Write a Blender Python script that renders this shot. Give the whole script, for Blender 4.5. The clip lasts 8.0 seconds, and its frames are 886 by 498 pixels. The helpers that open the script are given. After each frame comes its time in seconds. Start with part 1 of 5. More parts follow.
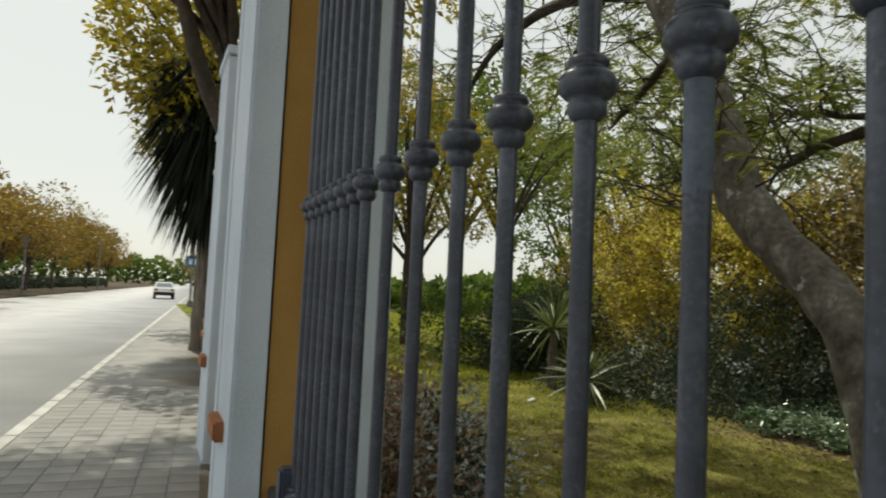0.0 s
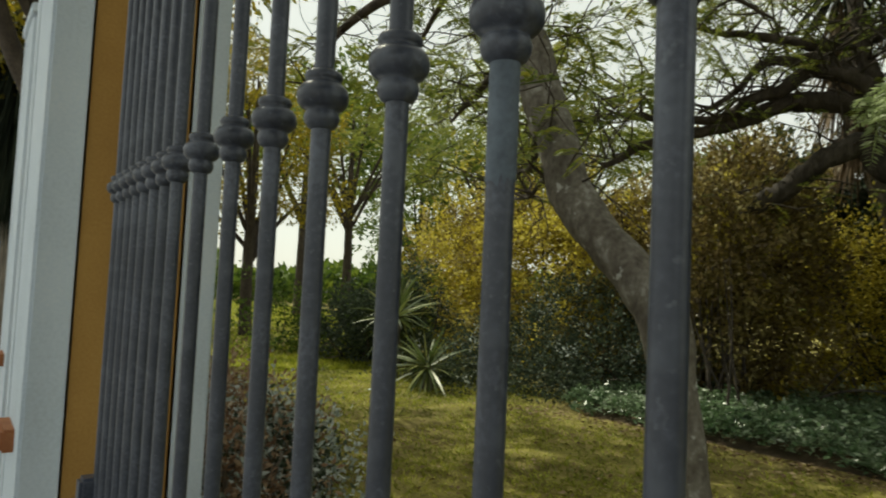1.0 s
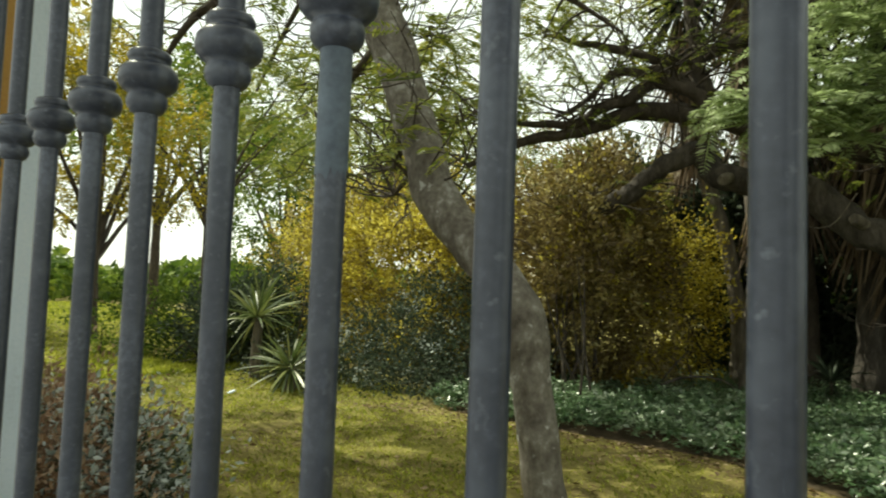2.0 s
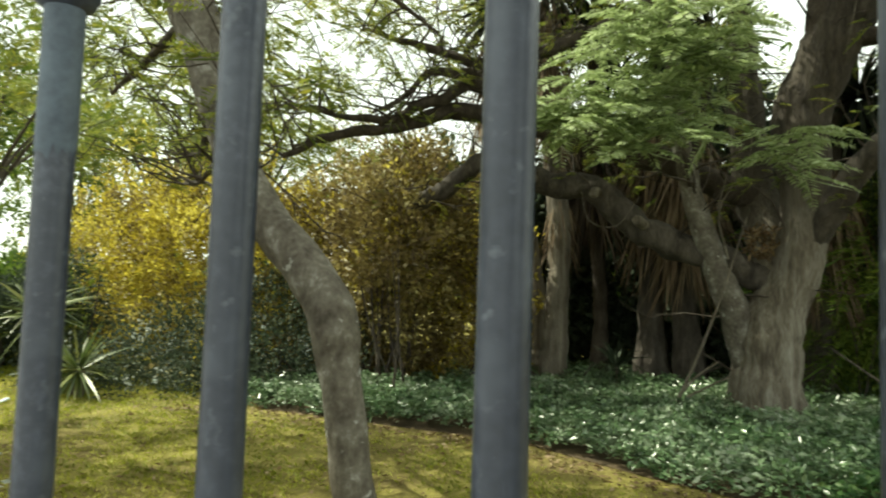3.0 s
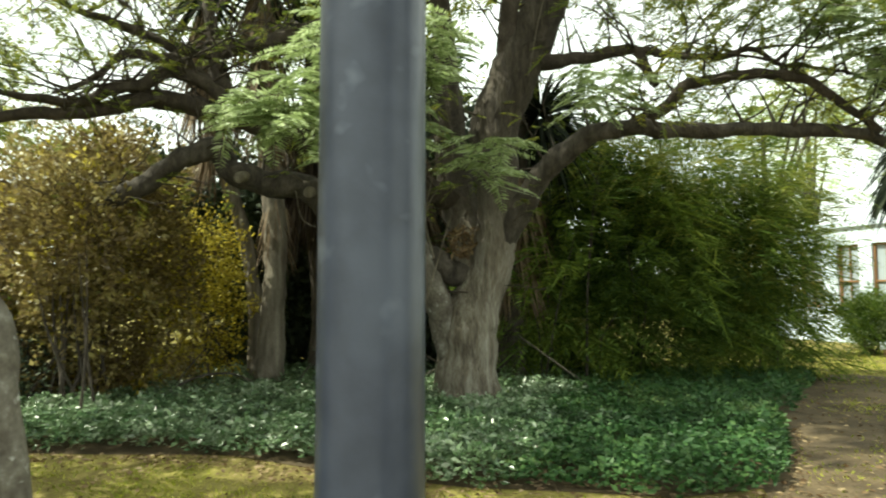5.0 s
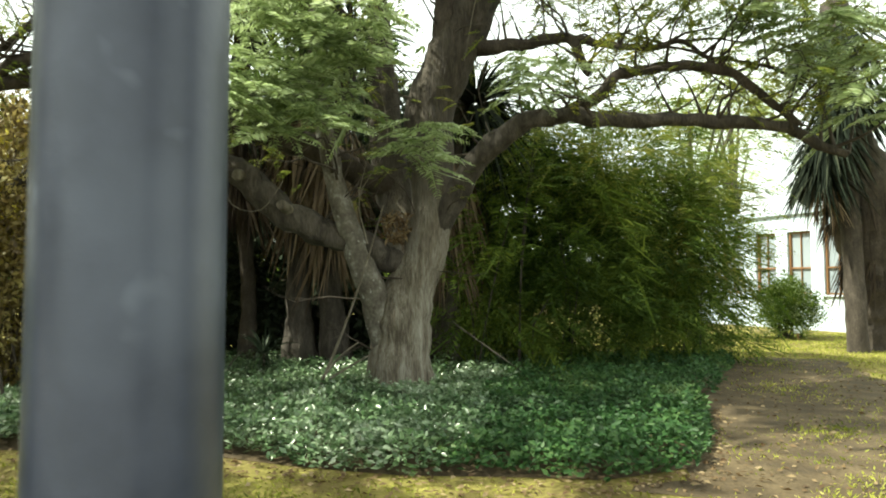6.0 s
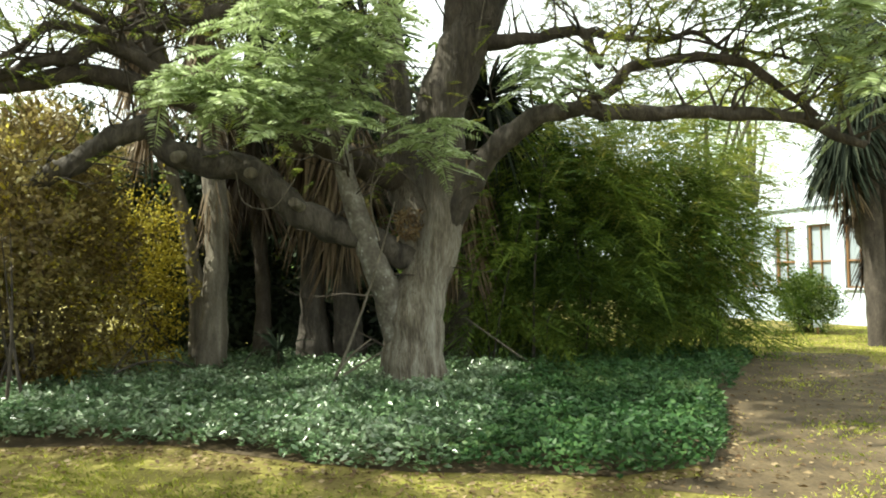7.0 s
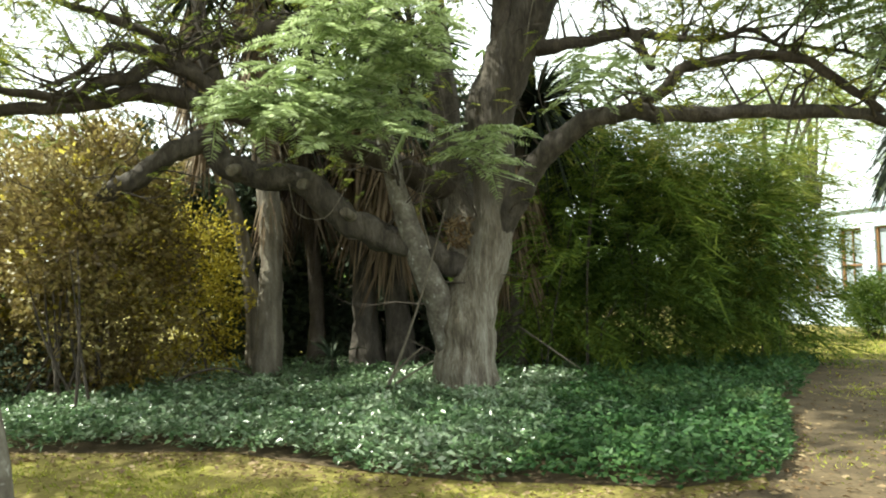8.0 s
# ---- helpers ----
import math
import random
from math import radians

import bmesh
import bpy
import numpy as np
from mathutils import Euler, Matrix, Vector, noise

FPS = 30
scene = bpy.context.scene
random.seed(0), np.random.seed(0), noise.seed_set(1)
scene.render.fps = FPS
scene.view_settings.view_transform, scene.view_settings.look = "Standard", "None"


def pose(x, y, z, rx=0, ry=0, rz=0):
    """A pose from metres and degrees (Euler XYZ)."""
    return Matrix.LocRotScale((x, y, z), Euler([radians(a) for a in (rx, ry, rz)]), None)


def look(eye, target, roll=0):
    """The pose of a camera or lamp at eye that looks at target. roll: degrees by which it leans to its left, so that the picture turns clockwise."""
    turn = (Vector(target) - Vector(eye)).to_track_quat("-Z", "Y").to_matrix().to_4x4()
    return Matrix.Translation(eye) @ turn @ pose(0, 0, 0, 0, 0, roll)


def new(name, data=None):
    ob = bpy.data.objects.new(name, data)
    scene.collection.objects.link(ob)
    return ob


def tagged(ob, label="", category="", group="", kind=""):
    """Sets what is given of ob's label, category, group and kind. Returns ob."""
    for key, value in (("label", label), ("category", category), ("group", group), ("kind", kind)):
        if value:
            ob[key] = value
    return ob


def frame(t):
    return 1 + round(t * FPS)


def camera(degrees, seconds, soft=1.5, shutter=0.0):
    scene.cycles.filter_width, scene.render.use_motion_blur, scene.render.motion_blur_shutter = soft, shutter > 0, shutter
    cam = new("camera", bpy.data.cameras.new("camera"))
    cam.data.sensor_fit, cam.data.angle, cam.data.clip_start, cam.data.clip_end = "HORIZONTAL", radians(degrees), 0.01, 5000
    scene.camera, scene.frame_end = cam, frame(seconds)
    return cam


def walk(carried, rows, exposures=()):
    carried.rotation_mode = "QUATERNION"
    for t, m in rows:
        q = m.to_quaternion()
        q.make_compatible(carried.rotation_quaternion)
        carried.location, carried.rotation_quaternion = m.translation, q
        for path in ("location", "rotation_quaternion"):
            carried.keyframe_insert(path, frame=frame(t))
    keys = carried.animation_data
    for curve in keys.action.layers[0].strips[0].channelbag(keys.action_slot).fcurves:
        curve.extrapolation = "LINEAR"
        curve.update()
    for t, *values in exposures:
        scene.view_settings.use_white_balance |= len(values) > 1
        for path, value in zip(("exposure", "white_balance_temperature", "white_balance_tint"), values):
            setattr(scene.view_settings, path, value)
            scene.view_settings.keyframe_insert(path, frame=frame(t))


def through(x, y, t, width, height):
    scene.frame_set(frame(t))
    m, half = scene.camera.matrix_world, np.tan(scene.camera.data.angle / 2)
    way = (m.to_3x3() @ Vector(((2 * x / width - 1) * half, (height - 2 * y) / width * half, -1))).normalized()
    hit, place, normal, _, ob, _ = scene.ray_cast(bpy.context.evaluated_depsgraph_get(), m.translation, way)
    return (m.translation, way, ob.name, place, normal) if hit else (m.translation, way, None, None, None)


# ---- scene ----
cam = camera(66.3, 8.0, soft=1.9, shutter=0.3)
PATH = [
    (0, (-0.567, -0.597, 1.474), (0.22, 1.237, 1.603), 2.7),
    (0.5, (-0.514, -0.573, 1.477), (0.472, 1.162, 1.608), 2.7),
    (1, (-0.482, -0.563, 1.482), (0.696, 1.049, 1.598), 2.6),
    (2.5, (-0.403, -0.571, 1.486), (1.213, 0.601, 1.617), 1.9),
    (3, (-0.369, -0.589, 1.49), (1.4, 0.335, 1.615), 1.9),
    (3.5, (-0.333, -0.602, 1.493), (1.541, 0.086, 1.607), 1.8),
    (4, (-0.281, -0.625, 1.498), (1.662, -0.162, 1.593), 1.5),
    (4.5, (-0.224, -0.673, 1.5), (1.736, -0.295, 1.617), 1.7),
    (5, (-0.204, -0.677, 1.5), (1.784, -0.517, 1.64), -0.0),
    (5.2, (-0.195, -0.682, 1.5), (1.803, -0.598, 1.637), 0.0),
    (6.3, (-0.107, -0.705, 1.498), (1.89, -0.74, 1.594), 0.0),
    (6.5, (-0.105, -0.719, 1.498), (1.893, -0.749, 1.591), -0.1),
    (7, (-0.10, -0.748, 1.499), (1.898, -0.729, 1.588), -0.4),
    (7.5, (-0.095, -0.747, 1.497), (1.9, -0.671, 1.604), -0.5),
    (8, (-0.085, -0.745, 1.496), (1.905, -0.578, 1.61), -1.0),
]
walk(cam, [(t, look(eye, target, roll)) for t, eye, target, roll in PATH],
     exposures=[(0, -0.62, 6900, 3), (1, -0.46, 7200, -3), (2.5, 0.42, 7200, -7), (4.0, 0.6, 7150, -9), (5.2, 0.85, 7000, -8), (6.5, 1.05, 6850, -5), (8, 1.17, 6650, -4)])

# ---- light ----
SUN_FROM = Vector((-0.13, 0.90, 1.10)).normalized()
sun_data = bpy.data.lights.new("sun", "SUN")
sun_data.energy, sun_data.angle, sun_data.color = 5.0, radians(0.6), (1.0, 0.95, 0.86)
sun = new("sun", sun_data)
sun.matrix_world = look(SUN_FROM * 50, (0, 0, 0))

sky = bpy.data.worlds.new("sky")
scene.world = sky
sky.use_nodes = True
sky_nodes = sky.node_tree.nodes
sky_tex = sky_nodes.new("ShaderNodeTexSky")
sky_tex.sky_type, sky_tex.sun_disc = "NISHITA", False
sky_tex.sun_elevation = math.asin(SUN_FROM.z)
sky_tex.sun_rotation = math.atan2(SUN_FROM.x, SUN_FROM.y)
sky_tex.air_density, sky_tex.dust_density, sky_tex.ozone_density = 1.0, 1.5, 1.0
# bright thin haze over the blue
haze = sky_nodes.new("ShaderNodeMix")
haze.data_type = "RGBA"
haze.inputs[0].default_value = 0.62
haze.inputs[7].default_value = (20.0, 20.2, 20.4, 1)
sky.node_tree.links.new(sky_tex.outputs[0], haze.inputs[6])
sky.node_tree.links.new(haze.outputs[2], sky_nodes["Background"].inputs[0])
sky_nodes["Background"].inputs[1].default_value = 0.085


# ---- materials ----
def nodes_of(name):
    mat = bpy.data.materials.new(name)
    mat.use_nodes = True
    return mat, mat.node_tree.nodes, mat.node_tree.links, mat.node_tree.nodes["Principled BSDF"]


def ramp_node(nodes, stops):
    ramp = nodes.new("ShaderNodeValToRGB")
    while len(ramp.color_ramp.elements) < len(stops):
        ramp.color_ramp.elements.new(0.5)
    for el, (place, col) in zip(ramp.color_ramp.elements, stops):
        el.position, el.color = place, (*col, 1)
    return ramp


def surface(name, stops, scale=3.0, fine=60.0, rough=0.8, bump=0.3, depth=0.01, stretch=(1, 1, 1), metal=0.0, spec=0.4, pieces=0.0, upper=None):
    """A rough opaque surface: colour varies at two scales, with fine relief. pieces: how far separate pieces differ.
    upper: other stops, blended in from one height to another."""
    mat, nodes, links, bsdf = nodes_of(name)
    coord = nodes.new("ShaderNodeTexCoord")
    mapping = nodes.new("ShaderNodeMapping")
    mapping.inputs["Scale"].default_value = stretch
    links.new(coord.outputs["Object"], mapping.inputs[0])
    big, small = nodes.new("ShaderNodeTexNoise"), nodes.new("ShaderNodeTexNoise")
    big.inputs["Scale"].default_value, big.inputs["Detail"].default_value = scale, 6
    small.inputs["Scale"].default_value, small.inputs["Detail"].default_value = fine, 4
    for tex in (big, small):
        links.new(mapping.outputs[0], tex.inputs["Vector"])
    add = nodes.new("ShaderNodeMath")
    add.operation = "MULTIPLY_ADD"
    links.new(small.outputs[0], add.inputs[0])
    add.inputs[1].default_value = 0.55
    links.new(big.outputs[0], add.inputs[2])
    less = nodes.new("ShaderNodeMath")
    less.operation, less.inputs[1].default_value = "SUBTRACT", 0.27
    links.new(add.outputs[0], less.inputs[0])
    last = less
    if pieces:
        info = nodes.new("ShaderNodeObjectInfo")
        vary = nodes.new("ShaderNodeMath")
        vary.operation, vary.inputs[1].default_value = "MULTIPLY_ADD", pieces
        links.new(info.outputs["Random"], vary.inputs[0])
        links.new(less.outputs[0], vary.inputs[2])
        last = nodes.new("ShaderNodeMath")
        last.operation, last.inputs[1].default_value = "SUBTRACT", pieces / 2
        links.new(vary.outputs[0], last.inputs[0])
    ramp = ramp_node(nodes, stops)
    links.new(last.outputs[0], ramp.inputs[0])
    links.new(ramp.outputs[0], bsdf.inputs["Base Color"])
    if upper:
        high_ramp = ramp_node(nodes, upper[0])
        links.new(last.outputs[0], high_ramp.inputs[0])
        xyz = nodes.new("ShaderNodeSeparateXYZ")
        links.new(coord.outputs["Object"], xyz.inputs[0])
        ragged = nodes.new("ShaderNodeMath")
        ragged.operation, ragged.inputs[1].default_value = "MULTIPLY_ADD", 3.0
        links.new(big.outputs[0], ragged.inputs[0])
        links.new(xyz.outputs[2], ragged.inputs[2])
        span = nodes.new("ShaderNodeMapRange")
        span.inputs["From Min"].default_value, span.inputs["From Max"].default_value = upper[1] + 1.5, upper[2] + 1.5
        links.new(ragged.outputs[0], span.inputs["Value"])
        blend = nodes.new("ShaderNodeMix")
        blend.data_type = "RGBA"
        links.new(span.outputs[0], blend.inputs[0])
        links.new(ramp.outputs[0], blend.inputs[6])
        links.new(high_ramp.outputs[0], blend.inputs[7])
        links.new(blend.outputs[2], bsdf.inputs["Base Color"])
    bsdf.inputs["Roughness"].default_value, bsdf.inputs["Metallic"].default_value = rough, metal
    bsdf.inputs["Specular IOR Level"].default_value = spec
    bm_node = nodes.new("ShaderNodeBump")
    bm_node.inputs["Strength"].default_value, bm_node.inputs["Distance"].default_value = bump, depth
    links.new(less.outputs[0], bm_node.inputs["Height"])
    links.new(bm_node.outputs[0], bsdf.inputs["Normal"])
    return mat


def leafy(name, stops, rough=0.5, through=0.35, patch=0.5, scale=1.2, spec=0.4):
    """Leaves: each has its own shade, drifting from clump to clump, and lets some light through."""
    mat, nodes, links, bsdf = nodes_of(name)
    geo, coord = nodes.new("ShaderNodeNewGeometry"), nodes.new("ShaderNodeTexCoord")
    tex = nodes.new("ShaderNodeTexNoise")
    tex.inputs["Scale"].default_value, tex.inputs["Detail"].default_value = scale, 3
    links.new(coord.outputs["Object"], tex.inputs["Vector"])
    span = nodes.new("ShaderNodeMapRange")
    span.inputs["From Min"].default_value, span.inputs["From Max"].default_value = 0.3, 0.7
    links.new(tex.outputs[0], span.inputs["Value"])
    mix = nodes.new("ShaderNodeMix")
    mix.inputs["Factor"].default_value = patch
    links.new(geo.outputs["Random Per Island"], mix.inputs["A"])
    links.new(span.outputs[0], mix.inputs["B"])
    ramp = ramp_node(nodes, stops)
    links.new(mix.outputs["Result"], ramp.inputs[0])
    links.new(ramp.outputs[0], bsdf.inputs["Base Color"])
    bsdf.inputs["Roughness"].default_value, bsdf.inputs["Specular IOR Level"].default_value = rough, spec
    glow = nodes.new("ShaderNodeBsdfTranslucent")
    links.new(ramp.outputs[0], glow.inputs[0])
    both = nodes.new("ShaderNodeMixShader")
    both.inputs[0].default_value = through
    links.new(bsdf.outputs[0], both.inputs[1])
    links.new(glow.outputs[0], both.inputs[2])
    links.new(both.outputs[0], nodes["Material Output"].inputs["Surface"])
    return mat


def chipped(mat, chip, scale, least, most):
    """Small worn spots of another coat, with soft edges, over a surface's colour."""
    nodes, links = mat.node_tree.nodes, mat.node_tree.links
    bsdf = nodes["Principled BSDF"]
    below = bsdf.inputs["Base Color"].links[0].from_socket
    coord, spots, span, blend = nodes.new("ShaderNodeTexCoord"), nodes.new("ShaderNodeTexNoise"), nodes.new("ShaderNodeMapRange"), nodes.new("ShaderNodeMix")
    spots.inputs["Scale"].default_value, spots.inputs["Detail"].default_value = scale, 2
    links.new(coord.outputs["Object"], spots.inputs["Vector"])
    span.inputs["From Min"].default_value, span.inputs["From Max"].default_value = least, most
    links.new(spots.outputs[0], span.inputs["Value"])
    blend.data_type = "RGBA"
    links.new(span.outputs[0], blend.inputs[0])
    links.new(below, blend.inputs[6])
    blend.inputs[7].default_value = (*chip, 1)
    links.new(blend.outputs[2], bsdf.inputs["Base Color"])


IRON = surface("painted_iron", [(0.25, (0.028, 0.034, 0.054)), (0.55, (0.050, 0.058, 0.086)), (0.8, (0.105, 0.120, 0.170))], 5, 110, 0.34, 0.25, 0.002, spec=0.5, pieces=0.15)
chipped(IRON, (0.105, 0.120, 0.155), 85, 0.63, 0.78)
chipped(IRON, (0.075, 0.087, 0.120), 22, 0.54, 0.76)
WORN = surface("worn_blue_grey_paint", [(0.3, (0.075, 0.095, 0.130)), (0.7, (0.125, 0.160, 0.210))], 30, 160, 0.55, 0.2, 0.001)
OCHRE = surface("ochre_plaster", [(0.3, (0.33, 0.18, 0.050)), (0.6, (0.41, 0.235, 0.068)), (0.85, (0.46, 0.285, 0.095))], 2.2, 90, 0.85, 0.3, 0.004)
WHITE = surface("white_plaster", [(0.2, (0.49, 0.56, 0.64)), (0.5, (0.61, 0.69, 0.79)), (0.8, (0.70, 0.76, 0.83))], 1.6, 70, 0.75, 0.25, 0.003)
TERRACOTTA = surface("terracotta", [(0.3, (0.30, 0.11, 0.045)), (0.7, (0.42, 0.18, 0.08))], 8, 90, 0.85, 0.3, 0.004)
# browner bark higher up, with the canopy's shade put into its colour too
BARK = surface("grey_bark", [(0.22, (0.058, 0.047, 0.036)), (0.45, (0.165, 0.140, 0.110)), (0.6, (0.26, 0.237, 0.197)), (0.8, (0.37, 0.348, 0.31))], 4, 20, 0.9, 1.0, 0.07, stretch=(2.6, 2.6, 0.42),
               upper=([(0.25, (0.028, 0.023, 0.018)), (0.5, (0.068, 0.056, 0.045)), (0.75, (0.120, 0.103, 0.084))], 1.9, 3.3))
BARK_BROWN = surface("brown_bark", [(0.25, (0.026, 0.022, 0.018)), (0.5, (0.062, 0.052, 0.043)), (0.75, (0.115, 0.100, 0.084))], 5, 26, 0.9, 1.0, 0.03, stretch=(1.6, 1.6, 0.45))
BARK_SMOOTH = surface("smooth_grey_bark", [(0.25, (0.060, 0.050, 0.040)), (0.48, (0.13, 0.115, 0.095)), (0.60, (0.175, 0.16, 0.135)), (0.72, (0.29, 0.28, 0.255))], 7, 30, 0.85, 0.6, 0.012, stretch=(1, 1, 0.8))
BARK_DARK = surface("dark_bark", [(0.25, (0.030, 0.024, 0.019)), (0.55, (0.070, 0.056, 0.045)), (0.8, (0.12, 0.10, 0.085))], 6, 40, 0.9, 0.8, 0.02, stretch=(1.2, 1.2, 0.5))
PALM_BARK = surface("fibrous_palm_trunk", [(0.25, (0.075, 0.062, 0.049)), (0.55, (0.19, 0.165, 0.132)), (0.8, (0.33, 0.295, 0.24))], 4, 45, 0.95, 1.0, 0.04, stretch=(2.5, 2.5, 0.35))
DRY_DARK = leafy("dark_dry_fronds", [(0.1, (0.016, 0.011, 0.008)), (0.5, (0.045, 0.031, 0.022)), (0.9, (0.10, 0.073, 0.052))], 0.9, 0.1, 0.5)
DRY_FROND = leafy("dry_fronds", [(0.1, (0.065, 0.043, 0.027)), (0.5, (0.16, 0.112, 0.070)), (0.9, (0.28, 0.215, 0.145))], 0.85, 0.15, 0.4)
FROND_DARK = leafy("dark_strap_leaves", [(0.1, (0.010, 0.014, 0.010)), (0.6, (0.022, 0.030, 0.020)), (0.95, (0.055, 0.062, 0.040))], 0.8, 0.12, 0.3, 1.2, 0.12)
FEATHER = leafy("feathery_leaves", [(0.1, (0.070, 0.105, 0.020)), (0.4, (0.15, 0.19, 0.035)), (0.7, (0.27, 0.29, 0.060)), (0.97, (0.45, 0.40, 0.05))], 0.5, 0.5, 0.45, 0.9)
FEATHER_GREEN = leafy("fresh_feathery_leaves", [(0.1, (0.17, 0.23, 0.085)), (0.5, (0.36, 0.44, 0.20)), (0.9, (0.58, 0.66, 0.42))], 0.42, 0.52, 0.35, 1.6)
FEATHER_YELLOW = leafy("yellowing_feathery_leaves", [(0.1, (0.12, 0.13, 0.02)), (0.5, (0.30, 0.25, 0.025)), (0.9, (0.55, 0.42, 0.03))], 0.5, 0.45, 0.4, 1.1)
GOLD = leafy("golden_shrub_leaves", [(0.08, (0.12, 0.085, 0.010)), (0.3, (0.25, 0.195, 0.026)), (0.55, (0.54, 0.455, 0.06)), (0.9, (0.78, 0.70, 0.17))], 0.45, 0.56, 0.5, 1.1)
RUSSET = leafy("russet_shrub_leaves", [(0.1, (0.080, 0.056, 0.032)), (0.35, (0.165, 0.122, 0.050)), (0.6, (0.285, 0.225, 0.082)), (0.82, (0.44, 0.38, 0.155)), (0.97, (0.68, 0.64, 0.44))], 0.40, 0.42, 0.5, 1.3)
VINCA = leafy("glossy_groundcover_leaves", [(0.08, (0.030, 0.072, 0.028)), (0.35, (0.078, 0.145, 0.058)), (0.65, (0.17, 0.25, 0.13)), (0.86, (0.36, 0.43, 0.31)), (0.97, (0.60, 0.66, 0.56))], 0.28, 0.25, 0.45, 1.3, 0.8)
IVY = leafy("deep_green_groundcover_leaves", [(0.08, (0.018, 0.054, 0.016)), (0.45, (0.040, 0.100, 0.030)), (0.75, (0.078, 0.150, 0.045)), (0.97, (0.20, 0.27, 0.10))], 0.5, 0.28, 0.45, 1.0, 0.3)
BAMBOO = leafy("narrow_green_leaves", [(0.1, (0.026, 0.050, 0.010)), (0.45, (0.085, 0.140, 0.024)), (0.75, (0.20, 0.265, 0.042)), (0.95, (0.28, 0.32, 0.05))], 0.65, 0.38, 0.6, 0.6, 0.2)
SHRUB_DARK = leafy("dark_shrub_leaves", [(0.1, (0.030, 0.044, 0.028)), (0.6, (0.062, 0.085, 0.052)), (0.93, (0.090, 0.115, 0.075)), (0.99, (0.15, 0.18, 0.13))], 0.6, 0.2, 0.35, 1.2, 0.2)
SILVER = leafy("silver_white_leaves", [(0.1, (0.20, 0.25, 0.21)), (0.5, (0.45, 0.51, 0.49)), (0.9, (0.70, 0.74, 0.73))], 0.5, 0.3, 0.25)
RED_LEAF = leafy("reddish_brown_leaves", [(0.1, (0.14, 0.085, 0.050)), (0.5, (0.31, 0.19, 0.115)), (0.8, (0.46, 0.35, 0.24)), (0.97, (0.60, 0.58, 0.46))], 0.5, 0.25, 0.3)
YUCCA = leafy("yucca_leaves", [(0.1, (0.055, 0.090, 0.026)), (0.6, (0.14, 0.18, 0.055)), (0.95, (0.34, 0.34, 0.12))], 0.4, 0.25, 0.2)
GRASS = leafy("grass_blades", [(0.1, (0.070, 0.088, 0.010)), (0.4, (0.22, 0.255, 0.026)), (0.65, (0.40, 0.42, 0.055)), (0.9, (0.62, 0.58, 0.18))], 0.6, 0.42, 0.6, 1.1)
LITTER = leafy("fallen_leaves", [(0.1, (0.085, 0.048, 0.022)), (0.6, (0.19, 0.125, 0.06)), (0.95, (0.34, 0.26, 0.15))], 0.7, 0.15, 0.1)
STREET_LEAF = leafy("autumn_street_leaves", [(0.1, (0.12, 0.075, 0.018)), (0.5, (0.26, 0.17, 0.028)), (0.9, (0.42, 0.29, 0.045))], 0.6, 0.35, 0.5, 0.5)
LAWN = surface("lawn_soil", [(0.25, (0.095, 0.068, 0.028)), (0.5, (0.20, 0.170, 0.050)), (0.75, (0.32, 0.29, 0.075))], 1.3, 22, 0.95, 0.8, 0.02)
EARTH = surface("dry_earth", [(0.25, (0.040, 0.028, 0.015)), (0.5, (0.080, 0.056, 0.029)), (0.8, (0.15, 0.11, 0.06))], 2.6, 30, 0.95, 0.8, 0.02)
ASPHALT = surface("worn_asphalt", [(0.25, (0.36, 0.36, 0.365)), (0.5, (0.46, 0.46, 0.465)), (0.8, (0.55, 0.55, 0.55))], 0.5, 80, 0.5, 0.4, 0.005)
PAVER = surface("grey_paver", [(0.25, (0.24, 0.24, 0.225)), (0.5, (0.33, 0.325, 0.31)), (0.8, (0.42, 0.41, 0.39))], 1.6, 60, 0.9, 0.5, 0.004, pieces=0.2)
KERB = surface("pale_concrete", [(0.25, (0.42, 0.41, 0.39)), (0.6, (0.60, 0.59, 0.56)), (0.85, (0.70, 0.69, 0.66))], 3, 50, 0.85, 0.4, 0.004, pieces=0.2)
POLE = surface("galvanised_steel", [(0.3, (0.10, 0.10, 0.10)), (0.7, (0.20, 0.20, 0.20))], 4, 60, 0.6, 0.1, 0.002)
BLUE = surface("blue_sign_paint", [(0.3, (0.05, 0.13, 0.28)), (0.7, (0.08, 0.19, 0.36))], 4, 60, 0.5, 0.05, 0.001)
CAR_PAINT = surface("white_car_paint", [(0.3, (0.72, 0.72, 0.72)), (0.7, (0.80, 0.80, 0.80))], 2, 60, 0.25, 0.0, 0.001)
RUBBER = surface("black_rubber", [(0.3, (0.015, 0.015, 0.015)), (0.7, (0.03, 0.03, 0.03))], 10, 60, 0.8, 0.1, 0.001)
chipped(BARK_SMOOTH, (0.42, 0.42, 0.40), 9, 0.66, 0.72)
WOOD = surface("brown_window_wood", [(0.3, (0.17, 0.085, 0.035)), (0.7, (0.28, 0.15, 0.07))], 6, 60, 0.6, 0.2, 0.002, stretch=(1, 1, 0.2))
ROOF = surface("clay_roof", [(0.3, (0.28, 0.12, 0.07)), (0.7, (0.40, 0.20, 0.12))], 4, 30, 0.85, 0.6, 0.02)
GLASS, _, _, glass_bsdf = nodes_of("dark_window_glass")
glass_bsdf.inputs["Base Color"].default_value = (0.30, 0.34, 0.38, 1)
glass_bsdf.inputs["Roughness"].default_value = 0.06


